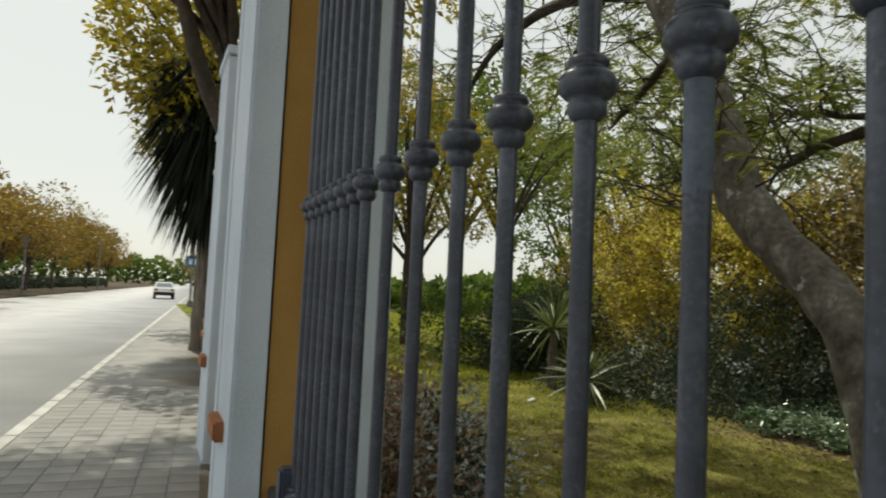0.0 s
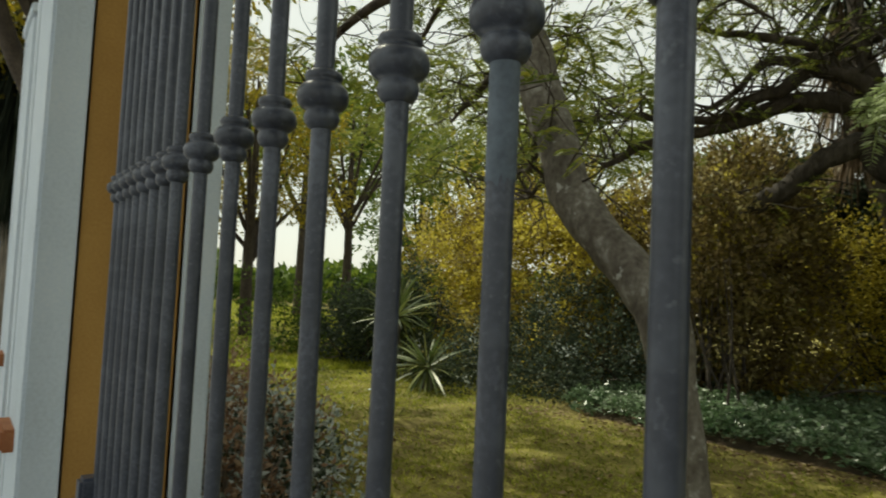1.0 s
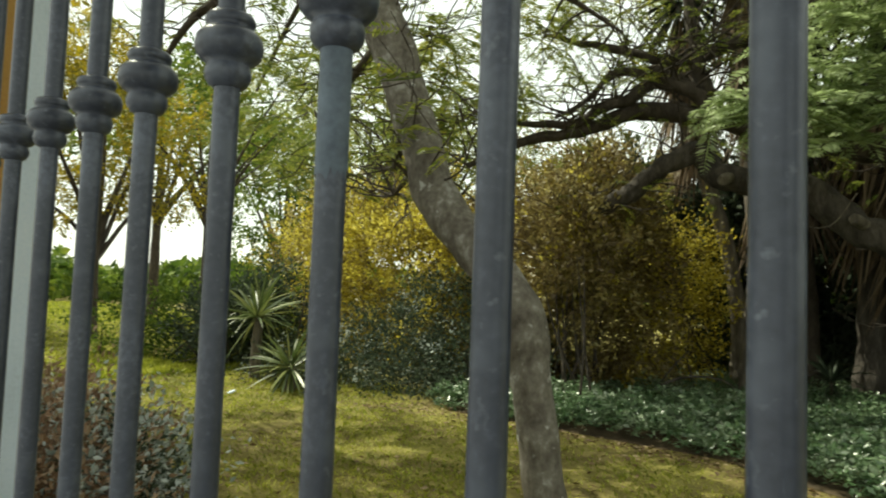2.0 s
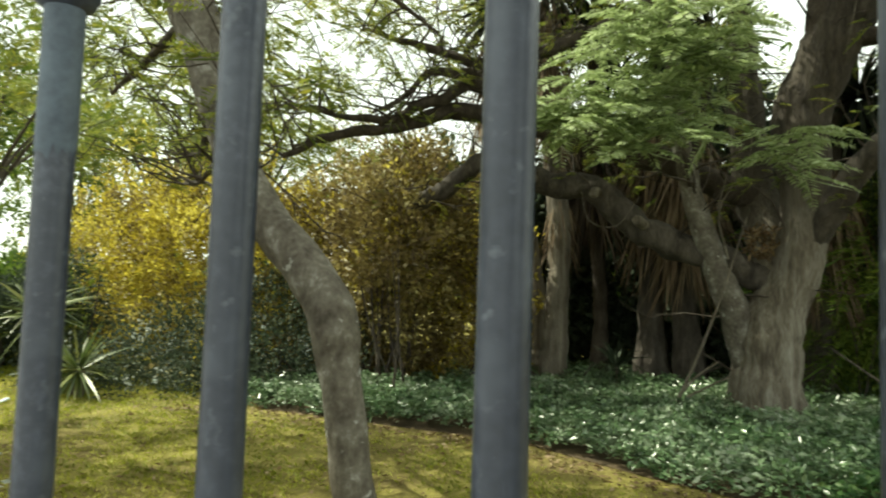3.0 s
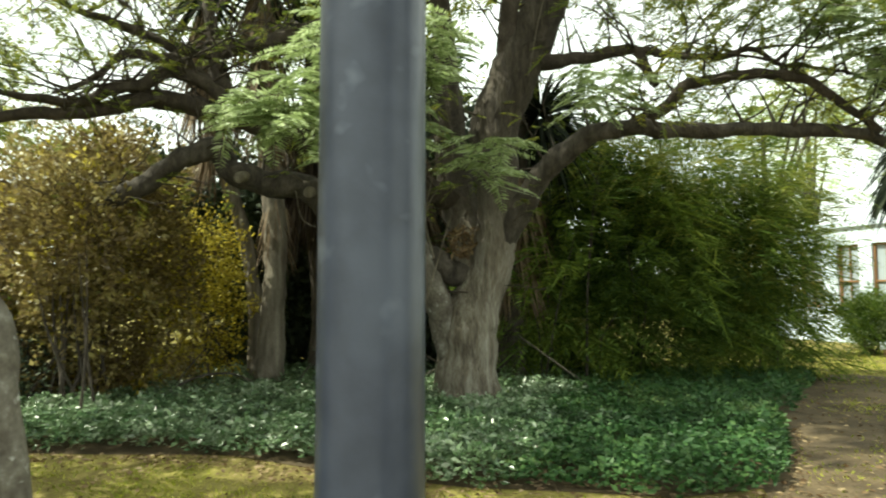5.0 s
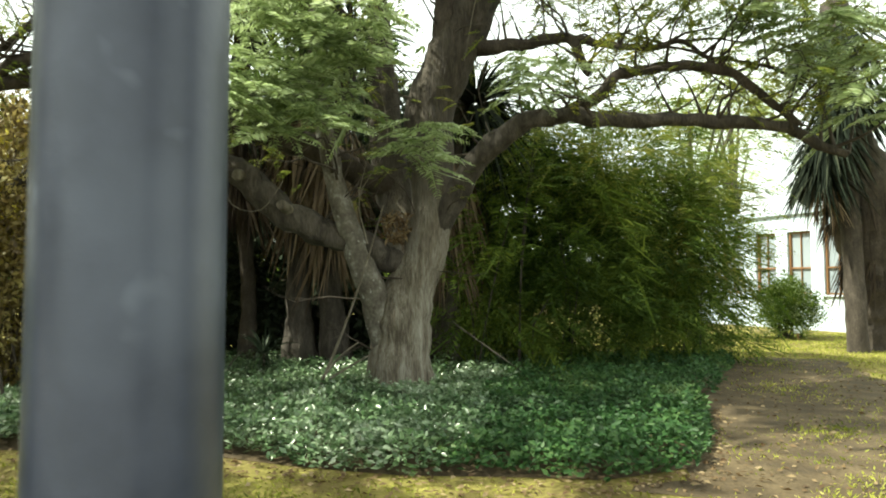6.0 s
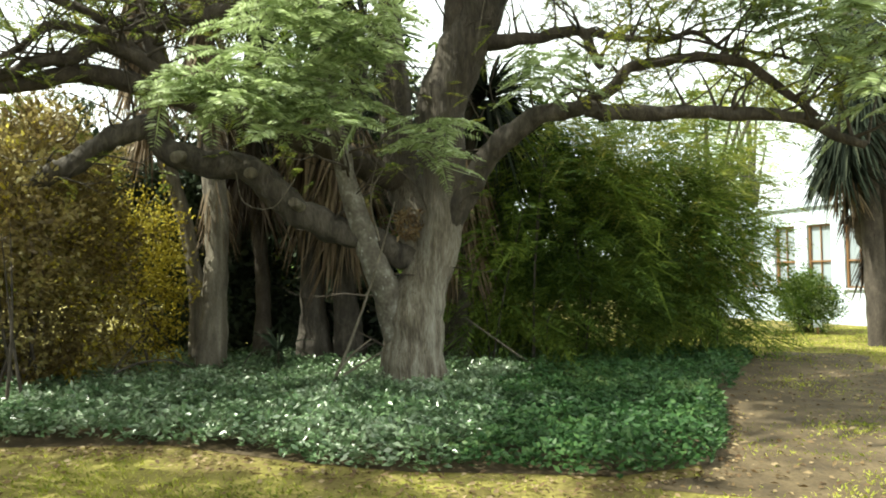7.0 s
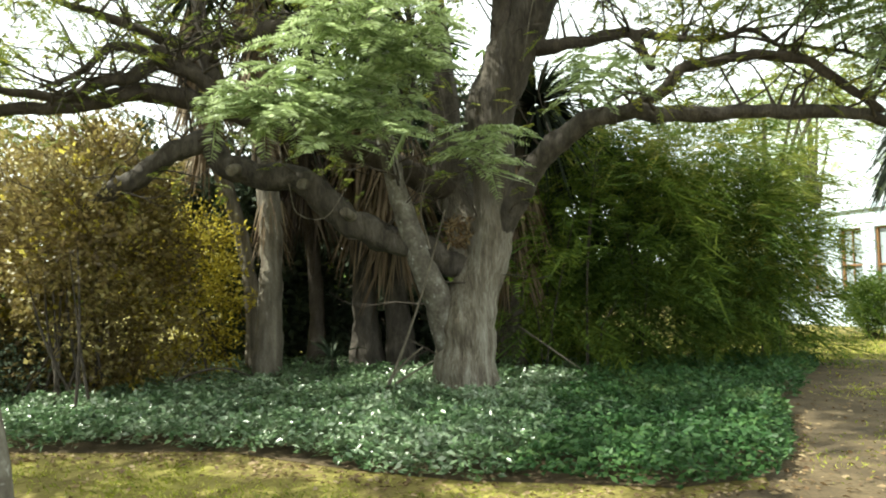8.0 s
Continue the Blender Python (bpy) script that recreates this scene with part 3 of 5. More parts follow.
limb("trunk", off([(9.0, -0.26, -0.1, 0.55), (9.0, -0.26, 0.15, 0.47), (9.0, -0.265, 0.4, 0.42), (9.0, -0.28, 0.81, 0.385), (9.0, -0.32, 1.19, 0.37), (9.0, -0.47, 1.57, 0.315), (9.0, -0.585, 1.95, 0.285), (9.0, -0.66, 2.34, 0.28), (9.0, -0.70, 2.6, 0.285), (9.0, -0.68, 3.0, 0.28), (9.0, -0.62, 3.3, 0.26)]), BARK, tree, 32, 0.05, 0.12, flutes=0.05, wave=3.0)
TREE_LIMBS = [
    [(9.0, -0.10, 0.5, 0.21), (8.95, -0.02, 0.9, 0.225), (8.9, 0.05, 1.25, 0.215), (8.8, 0.17, 1.57, 0.205), (8.75, 0.32, 1.95, 0.185), (8.7, 0.45, 2.34, 0.165), (8.65, 0.56, 2.72, 0.15), (8.6, 0.63, 3.1, 0.14), (8.4, 0.73, 3.62, 0.13), (8.3, 0.79, 4.46, 0.11), (8.2, 0.88, 5.42, 0.08)],
    [(9.1, -0.36, 1.7, 0.30), (9.3, -0.26, 2.3, 0.30), (9.5, -0.12, 2.9, 0.29), (9.6, -0.02, 3.6, 0.27), (9.7, 0.05, 4.4, 0.24), (9.8, 0.14, 5.62, 0.18), (9.9, 0.3, 7.0, 0.10)],
    [(9.0, -0.58, 2.0, 0.29), (9.0, -0.68, 2.6, 0.31), (9.0, -0.66, 3.3, 0.34), (9.0, -0.66, 3.86, 0.36), (8.95, -0.95, 4.63, 0.38), (8.9, -1.16, 5.05, 0.36), (8.8, -1.55, 6.0, 0.30), (8.7, -2.05, 7.2, 0.17), (8.6, -2.4, 8.2, 0.08)],
    [(9.05, -0.75, 3.3, 0.2), (8.9, -0.72, 4.1, 0.17), (8.8, -0.82, 5.0, 0.15), (8.7, -0.9, 6.0, 0.12)],
    [(9.0, -0.62, 2.05, 0.20), (8.9, -0.86, 2.45, 0.20), (8.7, -1.17, 2.94, 0.17), (8.5, -1.49, 3.31, 0.15), (8.3, -1.83, 3.52, 0.135), (8.2, -2.17, 3.6, 0.12), (8.0, -2.82, 3.48, 0.11), (7.9, -3.6, 3.46, 0.095), (7.8, -4.23, 3.4, 0.08), (7.7, -4.91, 3.28, 0.07), (7.6, -5.5, 3.0, 0.05)],
    [(8.2, -2.24, 3.58, 0.08), (8.1, -2.71, 3.78, 0.08), (8.0, -2.96, 4.03, 0.075), (8.0, -3.38, 4.12, 0.07), (7.9, -3.82, 4.13, 0.065), (7.8, -4.25, 4.0, 0.06), (7.8, -4.58, 3.79, 0.055), (7.7, -4.98, 3.33, 0.05)],
    [(8.9, -1.2, 4.66, 0.13), (8.7, -1.67, 4.63, 0.10), (8.6, -2.1, 4.66, 0.085), (8.5, -2.45, 4.67, 0.075), (8.4, -2.57, 4.37, 0.065), (8.4, -2.66, 4.14, 0.05)],
    [(8.5, -2.43, 4.67, 0.055), (8.3, -3.05, 4.5, 0.045), (8.2, -3.38, 4.44, 0.04), (8.1, -3.76, 4.48, 0.035), (8.0, -4.0, 4.3, 0.03), (8.0, -4.41, 4.21, 0.026), (7.8, -4.92, 4.0, 0.02)],
    [(9.0, -0.30, 1.75, 0.21), (8.9, 0.14, 1.95, 0.21), (8.8, 0.57, 2.1, 0.21), (8.7, 1.0, 2.27, 0.215), (8.6, 1.42, 2.57, 0.21), (8.5, 1.83, 2.94, 0.20), (8.4, 2.37, 3.01, 0.19), (8.3, 2.76, 3.12, 0.18), (8.25, 2.99, 3.42, 0.165), (8.1, 3.29, 3.27, 0.15), (8.0, 3.65, 3.03, 0.14), (7.9, 4.0, 2.8, 0.12), (7.95, 4.3, 2.62, 0.08), (8.05, 4.5, 2.55, 0.03)],
    [(9.4, -0.1, 2.9, 0.20), (9.0, 0.7, 3.2, 0.19), (8.8, 1.33, 3.42, 0.18), (8.6, 2.01, 3.61, 0.17), (8.4, 2.45, 3.75, 0.165), (8.2, 3.08, 3.93, 0.15), (7.9, 3.68, 3.98, 0.125), (7.6, 4.03, 3.82, 0.11), (7.3, 4.46, 3.67, 0.09), (6.9, 5.0, 3.5, 0.07), (6.5, 5.44, 3.22, 0.04)],
    [(8.3, 2.70, 3.80, 0.13), (8.1, 2.97, 4.18, 0.115), (7.9, 3.42, 4.36, 0.10), (7.7, 3.64, 4.15, 0.09), (7.5, 3.97, 4.02, 0.08), (7.3, 4.28, 3.8, 0.07), (7.1, 4.69, 3.8, 0.05), (6.8, 5.3, 3.9, 0.03)],
    [(8.1, 3.02, 4.22, 0.10), (8.0, 3.34, 4.5, 0.085), (7.8, 3.64, 4.52, 0.07), (7.6, 3.98, 4.42, 0.055), (7.5, 4.29, 4.08, 0.04), (7.3, 4.6, 3.9, 0.02)],
    [(8.6, 1.0, 5.4, 0.10), (8.5, 2.0, 5.05, 0.11), (8.4, 2.61, 4.82, 0.10), (8.2, 3.16, 4.68, 0.09), (8.0, 3.68, 4.81, 0.075), (7.8, 4.18, 4.97, 0.06), (7.5, 4.9, 5.2, 0.03)],
    [(8.25, 2.8, 3.95, 0.12), (8.25, 3.0, 4.6, 0.10), (8.2, 3.1, 5.4, 0.08), (8.1, 3.3, 6.4, 0.05)],
]
# the left stem (k 0) takes a darker bark in place of its shade
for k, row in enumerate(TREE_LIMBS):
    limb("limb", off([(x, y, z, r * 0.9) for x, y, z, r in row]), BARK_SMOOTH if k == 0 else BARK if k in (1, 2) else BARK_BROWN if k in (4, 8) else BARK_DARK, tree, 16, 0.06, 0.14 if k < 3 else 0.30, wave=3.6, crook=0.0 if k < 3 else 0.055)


def twigs_from(rows, count, reach, lift, seed, thick=0.018, box=None):
    """Twigs that leave a set of limbs: their tubes, and the tips with directions."""
    rng = np.random.default_rng(seed)
    spots = np.concatenate([smooth_path(r, 0.15) for r in rows])
    pieces, tips, ways = [], [], []
    for _ in range(count):
        s = spots[rng.integers(len(spots))]
        if s[3] > 0.16 and rng.random() < 0.75:
            continue
        d = rng.normal(size=3)
        d[2] = abs(d[2]) * 0.7 + lift
        d /= np.linalg.norm(d)
        length = rng.uniform(*reach)
        p = np.array(s[:3])
        line, r0 = [(*p, min(s[3], thick * 1.6))], thick
        for j in range(1, 6):
            d = d + rng.normal(size=3) * 0.28
            d /= np.linalg.norm(d)
            p = p + d * length / 5
            line.append((*p, r0 * (1 - j / 5.6)))
            if j >= 2:
                tips.append(p.copy())
                ways.append(d.copy())
                if rng.random() < 0.7:
                    e = unit(d + rng.normal(size=3) * 0.9)
                    q = p + e * length * 0.35
                    pieces.append(tube_data([(*p, 0.007), (*((p + q) / 2 + rng.normal(size=3) * 0.04), 0.005), (*q, 0.003)], 4, 0.2))
                    tips.append(q)
                    ways.append(e)
        pieces.append(tube_data(line, 5, 0.12))
    return pieces, np.array(tips), np.array(ways)


pieces, tips, ways = twigs_from(TREE_LIMBS, 420, (0.7, 1.9), 0.15, 11)
tv, tf = joined(pieces)
tagged(link_mesh("twig", tv - (9.0, -0.2, 0), tf, BARK_DARK, tree), kind="stuff")
keep = (tips[:, 2] > 2.6) & (RNG.random(len(tips)) < np.where((tips[:, 1] > 2.4) & (tips[:, 2] > 3.2), 0.30, np.where(tips[:, 1] < -2.0, 0.75, 0.34)))
tips, ways = tips[keep], ways[keep]
fb = np.repeat(tips, 2, 0) + RNG.normal(size=(2 * len(tips), 3)) * 0.06
fw = unit(np.repeat(ways, 2, 0) * 0.6 + RNG.normal(size=(2 * len(tips), 3)) * (0.9, 0.9, 0.35))
frond_mass("crown", fb - (9.0, -0.2, 0), fw, RNG.uniform(0.20, 0.38, len(fb)), FEATHER, tree, pairs=11)
# the upper crown, above the view, that shades the garden
hb, hd = inside(2000, [(9.4, -0.8, 8.4, 3.6, 4.2, 1.7), (8.0, -3.6, 7.2, 1.6, 1.6, 0.9), (11.2, 2.8, 7.6, 2.2, 2.4, 1.2), (9.1, 3.4, 7.4, 0.9, 1.2, 0.6), (5.0, 3.9, 6.9, 1.0, 1.0, 0.5)], 6, 0.4, 0.6)
frond_mass("upper_crown", hb - (9.0, -0.2, 0), unit(hd + RNG.normal(size=hd.shape) * 0.6), RNG.uniform(0.4, 0.6, len(hb)), FEATHER, tree, pairs=9, leaflet=0.34, wide=0.4)
cb, cd = inside(270, [(5.7, 6.2, 4.1, 0.8, 0.8, 0.6), (6.2, 5.4, 4.3, 0.8, 0.7, 0.5), (6.7, 5.2, 4.9, 0.8, 0.8, 0.5), (6.3, 6.6, 4.8, 0.9, 0.8, 0.5), (6.0, 5.6, 3.5, 0.5, 0.6, 0.3)], 4, 0.3, 0.5)
frond_mass("hanging_spray", cb - (9.0, -0.2, 0), unit(cd * 0.5 + RNG.normal(size=cd.shape) * (0.9, 0.9, 0.3)), RNG.uniform(0.28, 0.5, len(cb)), FEATHER, tree, pairs=12)
# extra unseen crown, added above the view to shade the bed and path
cb, cd = inside(340, [(8.8, 1.9, 8.0, 1.3, 1.4, 0.8), (7.2, 0.2, 7.8, 1.5, 1.2, 0.8), (6.0, 0.9, 7.4, 1.2, 1.0, 0.6)], 6, 0.35, 0.5)
frond_mass("upper_crown", cb - (9.0, -0.2, 0), unit(cd + RNG.normal(size=cd.shape) * 0.6), RNG.uniform(0.4, 0.6, len(cb)), FEATHER, tree, pairs=9, leaflet=0.34, wide=0.4)
cb, cd = inside(520, [(8.0, -2.5, 5.3, 0.9, 0.8, 0.4), (7.7, -3.8, 5.2, 0.8, 0.8, 0.4), (7.5, -5.3, 4.8, 0.7, 0.8, 0.5), (7.9, -3.2, 4.5, 0.6, 0.8, 0.25), (7.4, 3.6, 5.2, 0.8, 0.8, 0.35), (7.0, 4.8, 5.0, 0.8, 0.8, 0.4)], 5, 0.35, 0.5)
frond_mass("hanging_spray", cb - (9.0, -0.2, 0), unit(cd * 0.5 + RNG.normal(size=cd.shape) * (0.9, 0.9, 0.3)), RNG.uniform(0.22, 0.42, len(cb)), FEATHER, tree, pairs=12)
# fresh low sprays in front of the trunk
sprays = [(7.35, 1.0, 4.2, 0.55, 0.8, 0.5), (7.2, 0.5, 4.55, 0.5, 0.75, 0.45), (7.2, 1.7, 3.58, 0.4, 0.5, 0.2), (7.2, 0.6, 3.5, 0.35, 0.5, 0.25), (7.1, 0.95, 3.2, 0.3, 0.25, 0.15), (7.1, 0.45, 3.25, 0.3, 0.25, 0.2), (7.3, -0.55, 3.05, 0.25, 0.25, 0.35), (7.3, 0.3, 4.1, 0.4, 0.45, 0.35), (7.2, 1.2, 3.75, 0.35, 0.5, 0.25), (7.15, 2.05, 3.62, 0.4, 0.45, 0.16), (7.1, 1.3, 3.42, 0.35, 0.45, 0.15)]
sprays += [(7.5, -5.2, 4.3, 0.5, 0.7, 0.4), (7.5, -4.6, 4.7, 0.5, 0.6, 0.3), (7.3, -5.7, 3.6, 0.4, 0.5, 0.35), (7.7, -1.9, 3.9, 0.3, 0.3, 0.3)]
sb, sd = inside(480, sprays)
sw = unit(np.c_[-0.45 + RNG.normal(size=len(sb)) * 0.6, RNG.normal(size=len(sb)) * 0.9, RNG.normal(size=len(sb)) * 0.13 + 0.02])
frond_mass("low_spray", sb - (9.0, -0.2, 0), sw, RNG.uniform(0.42, 0.74, len(sb)), FEATHER_GREEN, tree, "fresh green feathery sprays", pairs=18, droop=0.36, leaflet=0.25)
spray_twigs = [tube_data(p, 6, 0.1) for p in (
    [(8.5, 0.70, 3.4, 0.035), (7.9, 0.9, 3.7, 0.025), (7.3, 1.2, 3.6, 0.015), (7.1, 1.6, 3.3, 0.006)],
    [(8.5, 0.75, 3.7, 0.035), (7.9, 0.7, 4.2, 0.025), (7.3, 0.6, 4.4, 0.015), (7.0, 0.4, 4.2, 0.006)],
    [(8.55, 0.6, 2.9, 0.03), (8.0, 0.6, 3.2, 0.02), (7.4, 0.6, 3.1, 0.012), (7.1, 0.7, 2.9, 0.005)],
    [(8.9, -0.7, 3.0, 0.03), (8.2, -0.65, 3.3, 0.02), (7.5, -0.6, 3.2, 0.012), (7.2, -0.55, 2.9, 0.005)])]
tv, tf = joined(spray_twigs)
tagged(link_mesh("spray_twig", tv - (9.0, -0.2, 0), tf, BARK_DARK, tree), kind="stuff")
# dry stems leaning in the fork and against the foot
for p in ([(8.55, 0.75, 0.15, 0.022), (8.6, 0.45, 0.9, 0.018), (8.62, 0.18, 1.7, 0.014), (8.6, -0.05, 2.5, 0.010)],
          [(8.5, 0.7, 0.3, 0.02), (8.5, 0.5, 0.55, 0.016), (8.5, 0.25, 0.75, 0.012)],
          [(8.5, 0.6, 0.3, 0.018), (8.5, 0.35, 0.45, 0.014), (8.55, 0.12, 0.58, 0.010)],
          [(8.6, 0.15, 2.0, 0.012), (8.55, 0.25, 2.6, 0.01), (8.5, -0.1, 3.3, 0.008), (8.5, 0.0, 4.1, 0.005)]):
    limb("dry_stem", off(p), PALM_BARK, tree, 6, 0.15, 0.1)
for x, y, z, dx, dy, dz in ((8.42, 1.15, 2.42, -0.14, 0.05, 0.06), (8.30, 1.72, 2.86, -0.12, 0.0, -0.05), (8.1, 2.55, 3.05, -0.1, 0.02, -0.08)):
    limb("cut_stub", off([(x + 0.12, y, z, 0.075), (x + dx * 0.5, y + dy * 0.5, z + dz * 0.5, 0.07), (x + dx, y + dy, z + dz, 0.062), (x + dx * 1.05, y + dy, z + dz, 0.01)]), PALM_BARK, tree, 10, 0.05, 0.1, "pruned pale branch stub")
for p in ([(8.25, 1.9, 2.85, 0.008), (8.1, 1.75, 2.45, 0.007), (8.1, 1.4, 2.38, 0.007), (8.2, 1.15, 2.75, 0.006)],
          [(8.4, 0.3, 4.2, 0.009), (8.35, 0.1, 3.4, 0.008), (8.4, 0.25, 2.6, 0.007)],
          [(8.6, -1.1, 4.4, 0.009), (8.5, -1.25, 5.2, 0.008), (8.3, -1.5, 6.0, 0.006)]):
    limb("vine", off(p), PALM_BARK, tree, 5, 0.1, 0.0)
lb, ld = inside(260, [(8.75, -0.22, 2.22, 0.16, 0.20, 0.22)])
leaf_mass("leaf_nest", lb - (9.0, -0.2, 0), scatter_dirs(len(lb)), RNG.uniform(0.05, 0.12, len(lb)), LITTER, tree, 0.35, label="dry leaves caught in the fork", stuff=False)

# ---- leaning tree ----
lean = thing("leaning_tree", "slender tree with crooked smooth grey trunk leaning over the lawn", "tree", at=(3.3, 1.9, 0))
LEAN = [(3.3, 1.88, -0.1, 0.18), (3.3, 1.91, 0.18, 0.159), (3.3, 2.0, 0.68, 0.148), (3.3, 2.08, 1.03, 0.166), (3.3, 2.16, 1.33, 0.186), (3.3, 2.36, 1.6, 0.171), (3.3, 2.66, 1.88, 0.173), (3.3, 2.977, 2.21, 0.186), (3.3, 3.14, 2.59, 0.182), (3.3, 3.336, 3.02, 0.19), (3.3, 3.56, 3.54, 0.205), (3.3, 3.8, 3.98, 0.191), (3.3, 4.09, 4.5, 0.156), (3.2, 4.32, 5.14, 0.121), (3.1, 4.44, 6.2, 0.064)]
limb("trunk", off([(x, y, z, r * 0.9) for x, y, z, r in LEAN], 3.3, 1.9), BARK_SMOOTH, lean, 20, 0.05, 0.14, wave=4.0)
LEAN_LIMBS = [
    [(3.3, 3.25, 2.75, 0.06), (3.7, 3.8, 2.85, 0.045), (4.2, 4.4, 2.75, 0.035), (4.7, 5.1, 2.85, 0.025), (5.0, 5.9, 3.0, 0.012)],
    [(3.3, 3.05, 2.3, 0.04), (3.6, 3.6, 2.45, 0.03), (4.0, 4.2, 2.4, 0.02), (4.5, 5.0, 2.5, 0.010)],
    [(3.3, 3.7, 3.7, 0.08), (3.9, 4.4, 3.9, 0.06), (4.4, 5.4, 3.9, 0.045), (4.8, 6.6, 3.7, 0.02)],
    [(3.3, 4.0, 4.2, 0.08), (3.0, 5.0, 4.4, 0.06), (2.9, 6.2, 4.3, 0.045), (3.0, 7.4, 3.9, 0.02)],
    [(3.3, 3.9, 4.1, 0.07), (4.4, 3.8, 4.6, 0.05), (5.4, 3.4, 4.7, 0.035), (6.2, 3.0, 4.4, 0.015)],
    [(3.2, 4.4, 5.0, 0.07), (2.6, 4.0, 5.4, 0.05), (1.8, 3.4, 5.6, 0.035), (1.0, 2.6, 5.4, 0.02)],
    [(3.2, 4.4, 5.0, 0.07), (4.0, 5.4, 5.2, 0.05), (4.6, 7.0, 5.0, 0.035), (5.0, 8.4, 4.4, 0.02)],
]
for row in LEAN_LIMBS:
    limb("limb", off(row, 3.3, 1.9), BARK_DARK, lean, 8, 0.12, 0.15)
pieces, tips, ways = twigs_from(LEAN_LIMBS, 170, (0.6, 1.5), -0.05, 21, 0.012)
tv, tf = joined(pieces)
tagged(link_mesh("twig", tv - (3.3, 1.9, 0), tf, BARK_DARK, lean), kind="stuff")
keep = (tips[:, 2] > 2.4) & (RNG.random(len(tips)) < np.where(tips[:, 0] > 4.6, 0.2, 0.42))
fb, fw = tips[keep], ways[keep]
fw = unit(fw * 0.5 + RNG.normal(size=fw.shape) * (0.9, 0.9, 0.3))
cb, cd = inside(230, [(4.9, 4.9, 4.2, 0.8, 0.7, 0.5), (4.6, 4.4, 3.6, 0.6, 0.6, 0.35), (5.6, 4.6, 4.8, 0.9, 0.8, 0.5), (3.6, 7.0, 4.3, 0.8, 0.8, 0.55), (4.4, 6.3, 3.9, 0.7, 0.8, 0.5), (4.7, 7.4, 3.7, 0.8, 0.7, 0.5), (4.2, 5.4, 4.3, 0.6, 0.7, 0.4), (5.0, 6.8, 4.6, 0.8, 0.8, 0.4)], 4, 0.3, 0.5)
frond_mass("hanging_spray", cb - (3.3, 1.9, 0), unit(cd * 0.5 + RNG.normal(size=cd.shape) * (0.9, 0.9, 0.3)), RNG.uniform(0.25, 0.5, len(cb)), FEATHER, lean, pairs=12)
# the high crown, above the view, that dapples the lawn
cb, cd = inside(70, [(3.9, 5.6, 7.0, 1.5, 1.6, 0.8), (3.2, 4.6, 6.8, 1.2, 1.2, 0.7)], 10, 0.35, 0.6)
frond_mass("upper_crown", cb - (3.3, 1.9, 0), unit(cd + RNG.normal(size=cd.shape) * 0.6), RNG.uniform(0.35, 0.6, len(cb)), FEATHER, lean, pairs=10, leaflet=0.32, wide=0.4)
frond_mass("crown", fb - (3.3, 1.9, 0), fw, RNG.uniform(0.28, 0.45, len(fb)), FEATHER, lean, pairs=13)
hb, hd = inside(130, [(2.4, 4.4, 6.8, 2.2, 2.4, 0.9)], 8, 0.35, 0.5)
frond_mass("upper_crown", hb - (3.3, 1.9, 0), unit(hd + RNG.normal(size=hd.shape) * 0.6), RNG.uniform(0.4, 0.55, len(hb)), FEATHER, lean, pairs=9, leaflet=0.34, wide=0.4)

# ---- shrubs ----


def shrub(name, label, category, at, lumps, count, size, mat, wide=0.5, stems=14, stem_mat=None, seed=3, up=0.2, extra=()):
    """A bush: woody stems from the ground and small leaves over an uneven set of lumps."""
    rng = np.random.default_rng(seed)
    ob = thing(name, label, category, at=at)
    o = np.array(at)
    base, d = inside(count, lumps, 22, 0.26, 0.6)
    for share, m in ((1.0, mat), *extra):
        n = int(count * share)
        b, dd = (base, d) if share == 1.0 else inside(n, lumps, 14, 0.17, 0.32)
        b = b.copy()
        b[:, 2] = np.abs(b[:, 2])
        leaf_mass("foliage", b - o, unit(dd * 0.7 + RNG.normal(size=b.shape) * 0.7 + (0, 0, up)), RNG.uniform(0.65, 1.25, len(b)) * size, m, ob, wide)
    tubes = []
    lumps = np.asarray(lumps, float)
    for _ in range(stems):
        e = lumps[rng.integers(len(lumps))]
        foot = np.array([e[0] + rng.normal() * e[3] * 0.3, e[1] + rng.normal() * e[4] * 0.4, -0.03])
        top = e[:3] + rng.normal(size=3) * e[3:] * 0.45
        mid = (foot + top) / 2 + rng.normal(size=3) * 0.12
        tubes.append(tube_data([(*foot, 0.022), (*mid, 0.016), (*top, 0.006)], 5, 0.25))
    v, f = joined(tubes)
    tagged(link_mesh("stem", v - o, f, stem_mat or BARK_DARK, ob), kind="stuff")
    return ob


